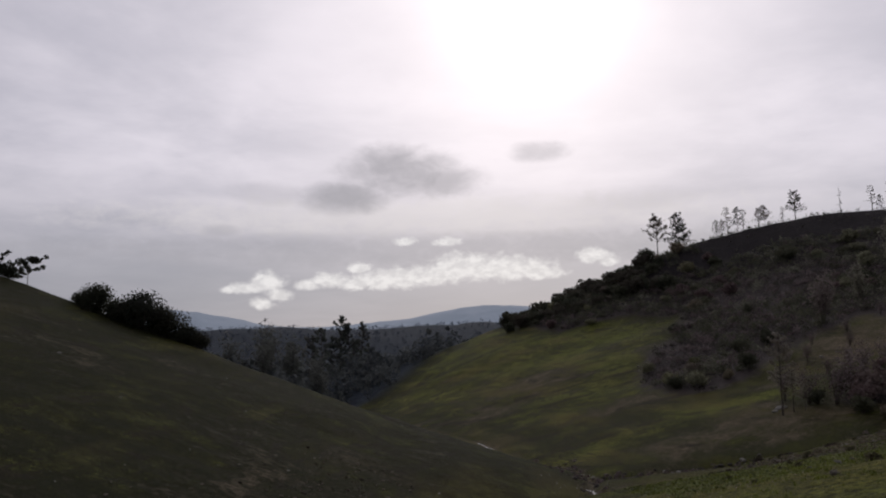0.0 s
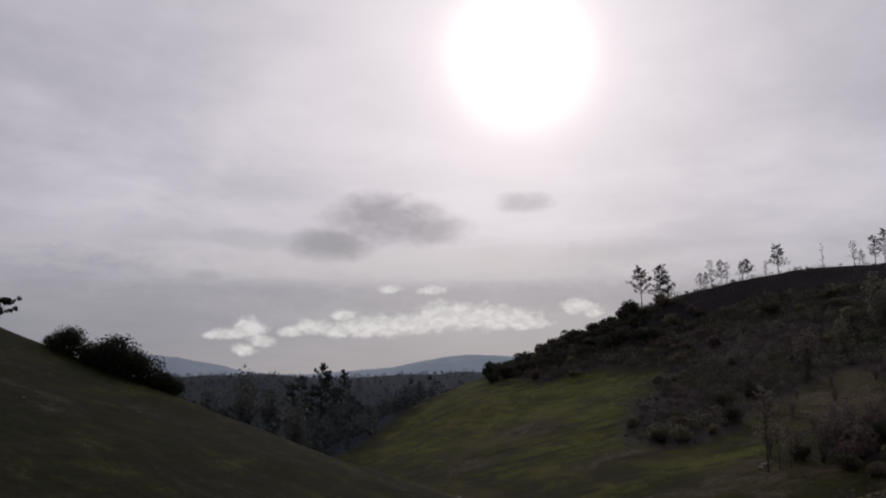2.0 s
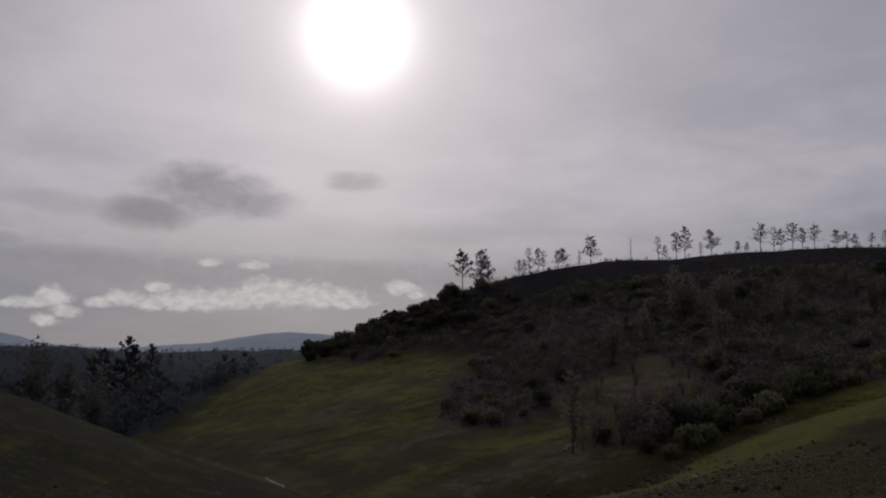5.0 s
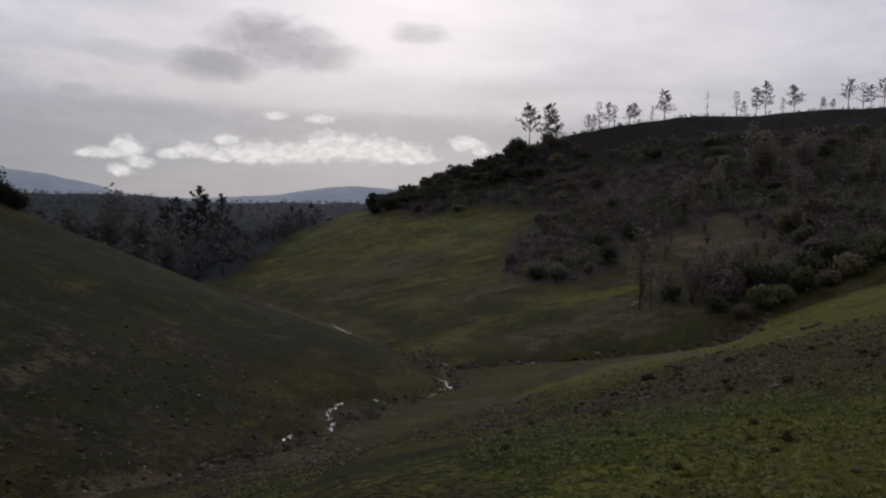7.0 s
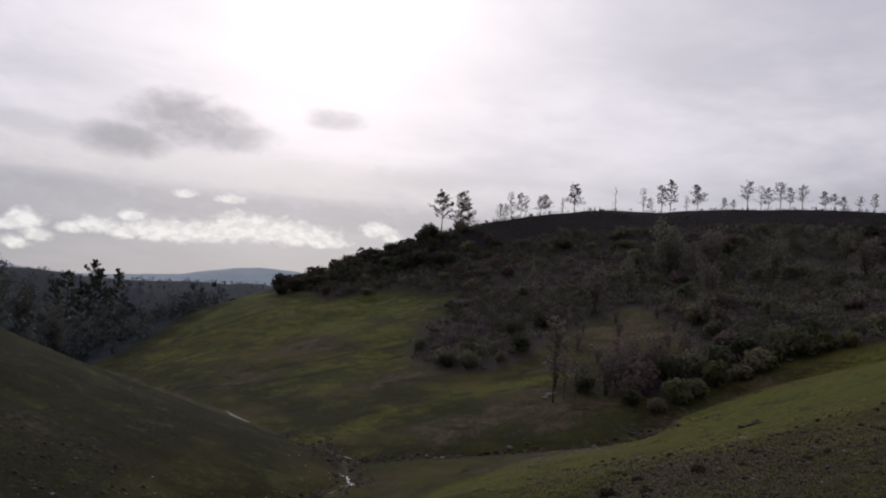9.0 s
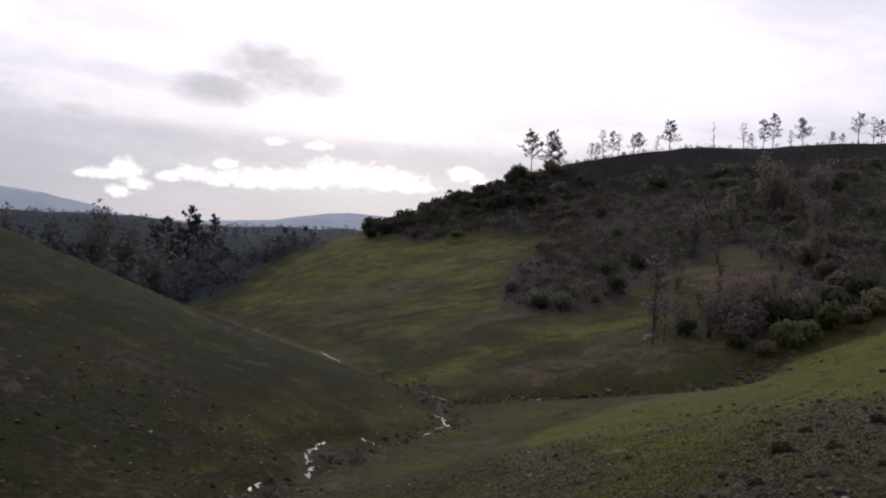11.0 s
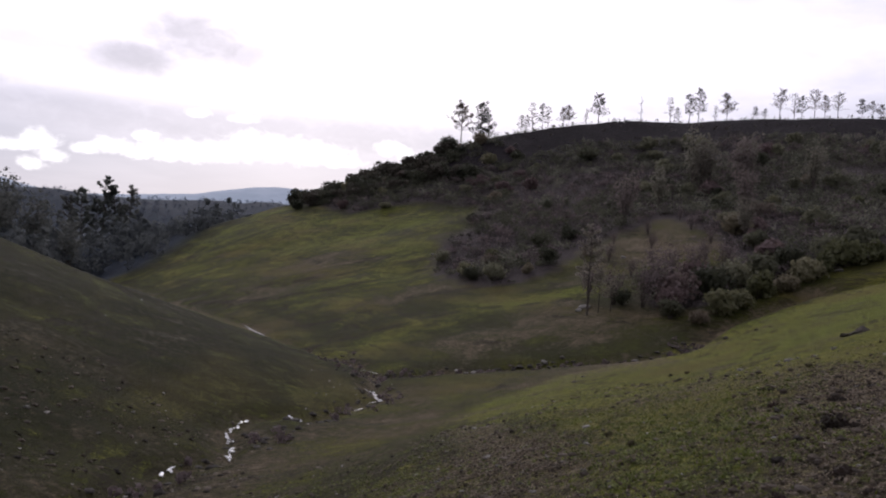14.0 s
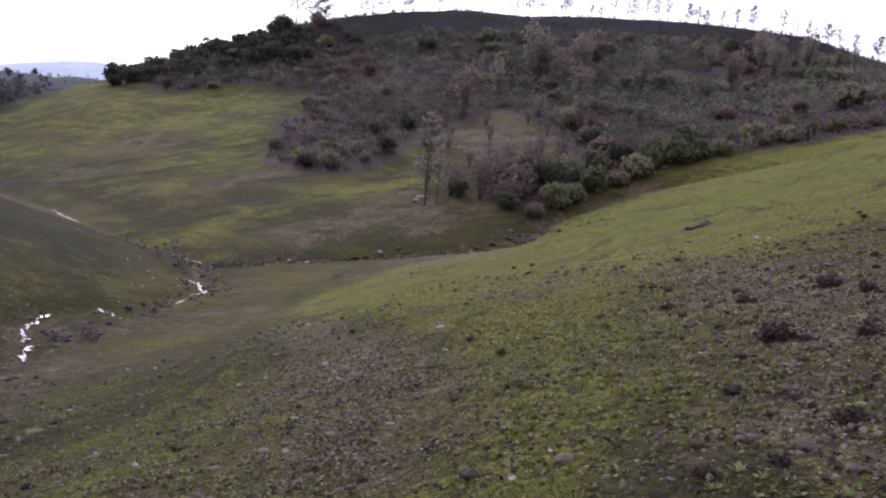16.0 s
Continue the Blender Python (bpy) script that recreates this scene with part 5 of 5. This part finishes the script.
def charred(seed, label):
    """A burnt-off clump: short black stalks over a dark crown of roots."""
    r = np.random.default_rng(seed)
    root = new("stump")
    stalks = []
    for _ in range(34):
        a, d = r.uniform(0, 6.28), r.uniform(0.02, 0.16)
        foot = np.array([d * math.cos(a), d * math.sin(a), -0.05])
        tip = foot * 1.7 + np.array([0, 0, r.uniform(0.06, 0.2)])
        stalks.append(limb([foot, tip], [0.012, 0.004], 4))
    part("stalks", mesh_joined("stalks", stalks, CHAR), root)
    v, f = sprays(r, [(0, 0, 0.08), (0.1, 0.05, 0.06)], 0.17, 260, 0.03, 0.8)
    part("crown", mesh_of("crown", v, f, CHAR), root)
    return tagged(root, label, "stump")


STUMP = charred(81, "charred black stump of a burnt shrub on the bare soil")
for i, (x, y, size) in enumerate([(19.8, 47.1, 0.72), (21.9, 49.8, 1.20), (26.2, 52.6, 1.03), (24.2, 52.6, 0.58), (22.6, 49.1, 0.88), (18.8, 46.9, 0.47), (24, 54.2, 0.73), (16.9, 50.5, 0.34), (19.4, 46.2, 0.39), (18.3, 47.1, 0.44), (37.8, 80.7, 0.71), (38.6, 83.9, 0.67), (25.5, 51.4, 0.79), (22, 49.5, 0.52), (22.3, 51.2, 0.40), (25.7, 57, 0.47)]):
    tagged((copied if i else stand)(STUMP, x, y, size, i * 47, 0.02), group="charred stumps")


def scatter(name, label, category, count, seed, look_, low, high, lying, weight):
    """Blades in tufts or fallen stalks by the thousand, each a narrow bent sliver."""
    r = np.random.default_rng(seed)
    tuft = 1 if lying else 8
    x, y = r.uniform(3, 46, count * 9 // tuft), r.uniform(20, 82, count * 9 // tuft)
    reach = np.minimum(np.hypot(x - 18, y - 51) * 0.9, np.hypot(x - 16, y - 36) * 1.2)
    keep = (r.uniform(0, 1, len(x)) < weight(x, y) * np.clip(1.3 - reach / 14, 0.03, 1)) & (line_gap(x, y, WAY) > 1.2)
    x, y = np.repeat(x[keep][:count // tuft], tuft), np.repeat(y[keep][:count // tuft], tuft)
    m = len(x)
    if not lying:
        x, y = x + r.normal(0, 0.035, m), y + r.normal(0, 0.035, m)
    z = height(x, y)
    a, ln = r.uniform(0, 6.28, m), r.uniform(low, high, m)
    rise = r.uniform(0.05, 0.45, m) if lying else r.uniform(0.3, 0.9, m)
    out = np.sqrt(1 - rise ** 2)
    w = ln * (r.uniform(0.10, 0.34, m) if lying else r.uniform(0.06, 0.13, m))
    foot = np.stack([x, y, z + (0.012 if lying else -0.01)], 1)
    along = np.stack([np.cos(a) * out, np.sin(a) * out, rise], 1) * ln[:, None]
    side = np.stack([-np.sin(a), np.cos(a), 0 * a], 1) * w[:, None]
    mid = foot + along * 0.55 + np.stack([0 * a, 0 * a, 0.12 * ln], 1)
    verts = np.stack([foot - side, foot + side, mid + side * 0.8, mid - side * 0.8, foot + along], 1).reshape(-1, 3)
    k = np.arange(m) * 5
    faces = [(int(i), int(i) + 1, int(i) + 2, int(i) + 3) for i in k] + [(int(i) + 3, int(i) + 2, int(i) + 4) for i in k]
    me = bpy.data.meshes.new(name)
    me.from_pydata(verts.tolist(), [], faces)
    me.materials.append(look_)
    return tagged(new(name, me), label, category, kind="stuff")


def green_share(x, y):
    return np.clip(0.12 + 0.95 * near_green(x, y) - 0.25 * near_soil(x, y) + 0.5 * bumps(x, y, 1.6, 21) + 0.35 * bumps(x, y, 0.6, 22), 0.02, 1)


def soil_share(x, y):
    return np.clip(0.25 + 0.8 * near_soil(x, y) - 0.45 * near_green(x, y) + 0.45 * bumps(x, y, 1.3, 23) + 0.4 * bumps(x, y, 0.5, 24), 0.02, 1)


scatter("grass", "short green winter grass in uneven patches", "grass", 100000, 61, BLADE, 0.03, 0.10, False, green_share)
scatter("litter", "dead brown stalks and litter lying on the soil", "litter", 52000, 62, LITTER, 0.012, 0.055, True, soil_share)


def build_clods():
    """Crumbled lumps of soil over the bare ground, in drifts."""
    r = np.random.default_rng(64)
    x, y = r.uniform(8, 40, 700000), r.uniform(32, 72, 700000)
    reach = np.hypot(x - 18.5, y - 50)
    keep = (r.uniform(0, 1, len(x)) < np.clip(1.1 - reach / 18, 0.03, 1) * soil_share(x, y) ** 1.5) & (line_gap(x, y, WAY) > 1.2)
    x, y = x[keep][:70000], y[keep][:70000]
    m = len(x)
    s, z = 0.011 + 0.042 * r.uniform(0, 1, m) ** 2.6, height(x, y)
    a = r.uniform(0, 6.28, m)
    low = [np.stack([x + s * np.cos(a + q) * r.uniform(0.6, 1.4, m), y + s * np.sin(a + q) * r.uniform(0.6, 1.4, m), z - 0.008], 1) for q in (0, 2.09, 4.19)]
    top = [np.stack([x + 0.6 * s * np.cos(a + q) * r.uniform(0.4, 1.3, m), y + 0.6 * s * np.sin(a + q) * r.uniform(0.4, 1.3, m), z + s * r.uniform(0.2, 0.8, m)], 1) for q in (0, 2.09, 4.19)]
    verts = np.stack(low + top, 1).reshape(-1, 3).tolist()
    faces = []
    for k in range(0, m * 6, 6):
        faces += [(k, k + 1, k + 4, k + 3), (k + 1, k + 2, k + 5, k + 4), (k + 2, k, k + 3, k + 5), (k + 3, k + 4, k + 5)]
    me = bpy.data.meshes.new("soil")
    me.from_pydata(verts, [], faces)
    me.materials.append(CLOD)
    tagged(new("soil", me), "crumbled lumps of brown soil", "soil", kind="stuff")


build_clods()


def build_weeds():
    """Low leafy rosettes over the near slope, thickest where the grass has taken hold."""
    r = np.random.default_rng(66)
    x, y = r.uniform(6, 40, 90000), r.uniform(30, 74, 90000)
    reach = np.minimum(np.hypot(x - 17, y - 50), np.hypot(x - 17, y - 38) * 1.2)
    keep = (r.uniform(0, 1, len(x)) < np.clip(1.2 - reach / 17, 0.03, 1) * np.clip(0.3 + 0.7 * near_green(x, y) - 0.2 * near_soil(x, y) + 0.6 * bumps(x, y, 1.1, 25), 0.03, 1)) & (line_gap(x, y, WAY) > 1.2)
    x, y = x[keep][:11000], y[keep][:11000]
    z = height(x, y)
    count, leaves = len(x), 7
    a = r.uniform(0, 6.28, (count, leaves))
    ln = r.uniform(0.03, 0.085, (count, 1)) * r.uniform(0.7, 1.2, (count, leaves))
    rise = r.uniform(0.15, 0.75, (count, leaves))
    out = np.sqrt(1 - rise ** 2)
    foot = np.stack([x, y, z], 1)[:, None, :] + np.zeros((count, leaves, 3))
    along = np.stack([np.cos(a) * out, np.sin(a) * out, rise], 2) * ln[..., None]
    side = np.stack([-np.sin(a), np.cos(a), 0 * a], 2) * (0.32 * ln)[..., None]
    quad = np.stack([foot, foot + along * 0.6 + side, foot + along, foot + along * 0.6 - side], 2).reshape(-1, 3)
    tagged(new("weeds", mesh_of("weeds", quad, np.arange(len(quad)).reshape(-1, 4), WEED_LEAF)), "low leafy rosettes scattered over the near slope", "weeds", kind="stuff")


build_weeds()


# Dark tufts of old growth that stand out of the near slope.
def tuft_mesh(seed):
    r = np.random.default_rng(seed)
    v, f = sprays(r, [(0, 0, 0.05), (0.06, 0.03, 0.06), (-0.05, 0.05, 0.04)], 0.09, 110, 0.026, 0.8)
    return mesh_of("grass_tuft", v, f, TUFT_LEAF)


TUFTS = [tuft_mesh(k) for k in (83, 84, 85)]
rng = np.random.default_rng(86)
for i in range(84):
    x, y = rng.uniform(8, 46), rng.uniform(24, 74)
    while float(line_gap(x, y, [(17, 32), (20, 40), (28, 48), (23, 53), (38, 57)])) > abs(rng.normal(0, 5)) or float(line_gap(x, y, WAY)) < 1.6:
        x, y = rng.uniform(8, 46), rng.uniform(24, 74)
    ob = new("grass_tuft", TUFTS[i % 3])
    ob.matrix_basis = Matrix.Translation((x, y, float(height(x, y)))) @ pose(0, 0, 0, 0, 0, i * 67) @ Matrix.Scale(rng.uniform(0.4, 1.1), 4)
    tagged(ob, "dark tuft of old grass standing on the slope", "grass tuft", "dark tufts on the near slope")
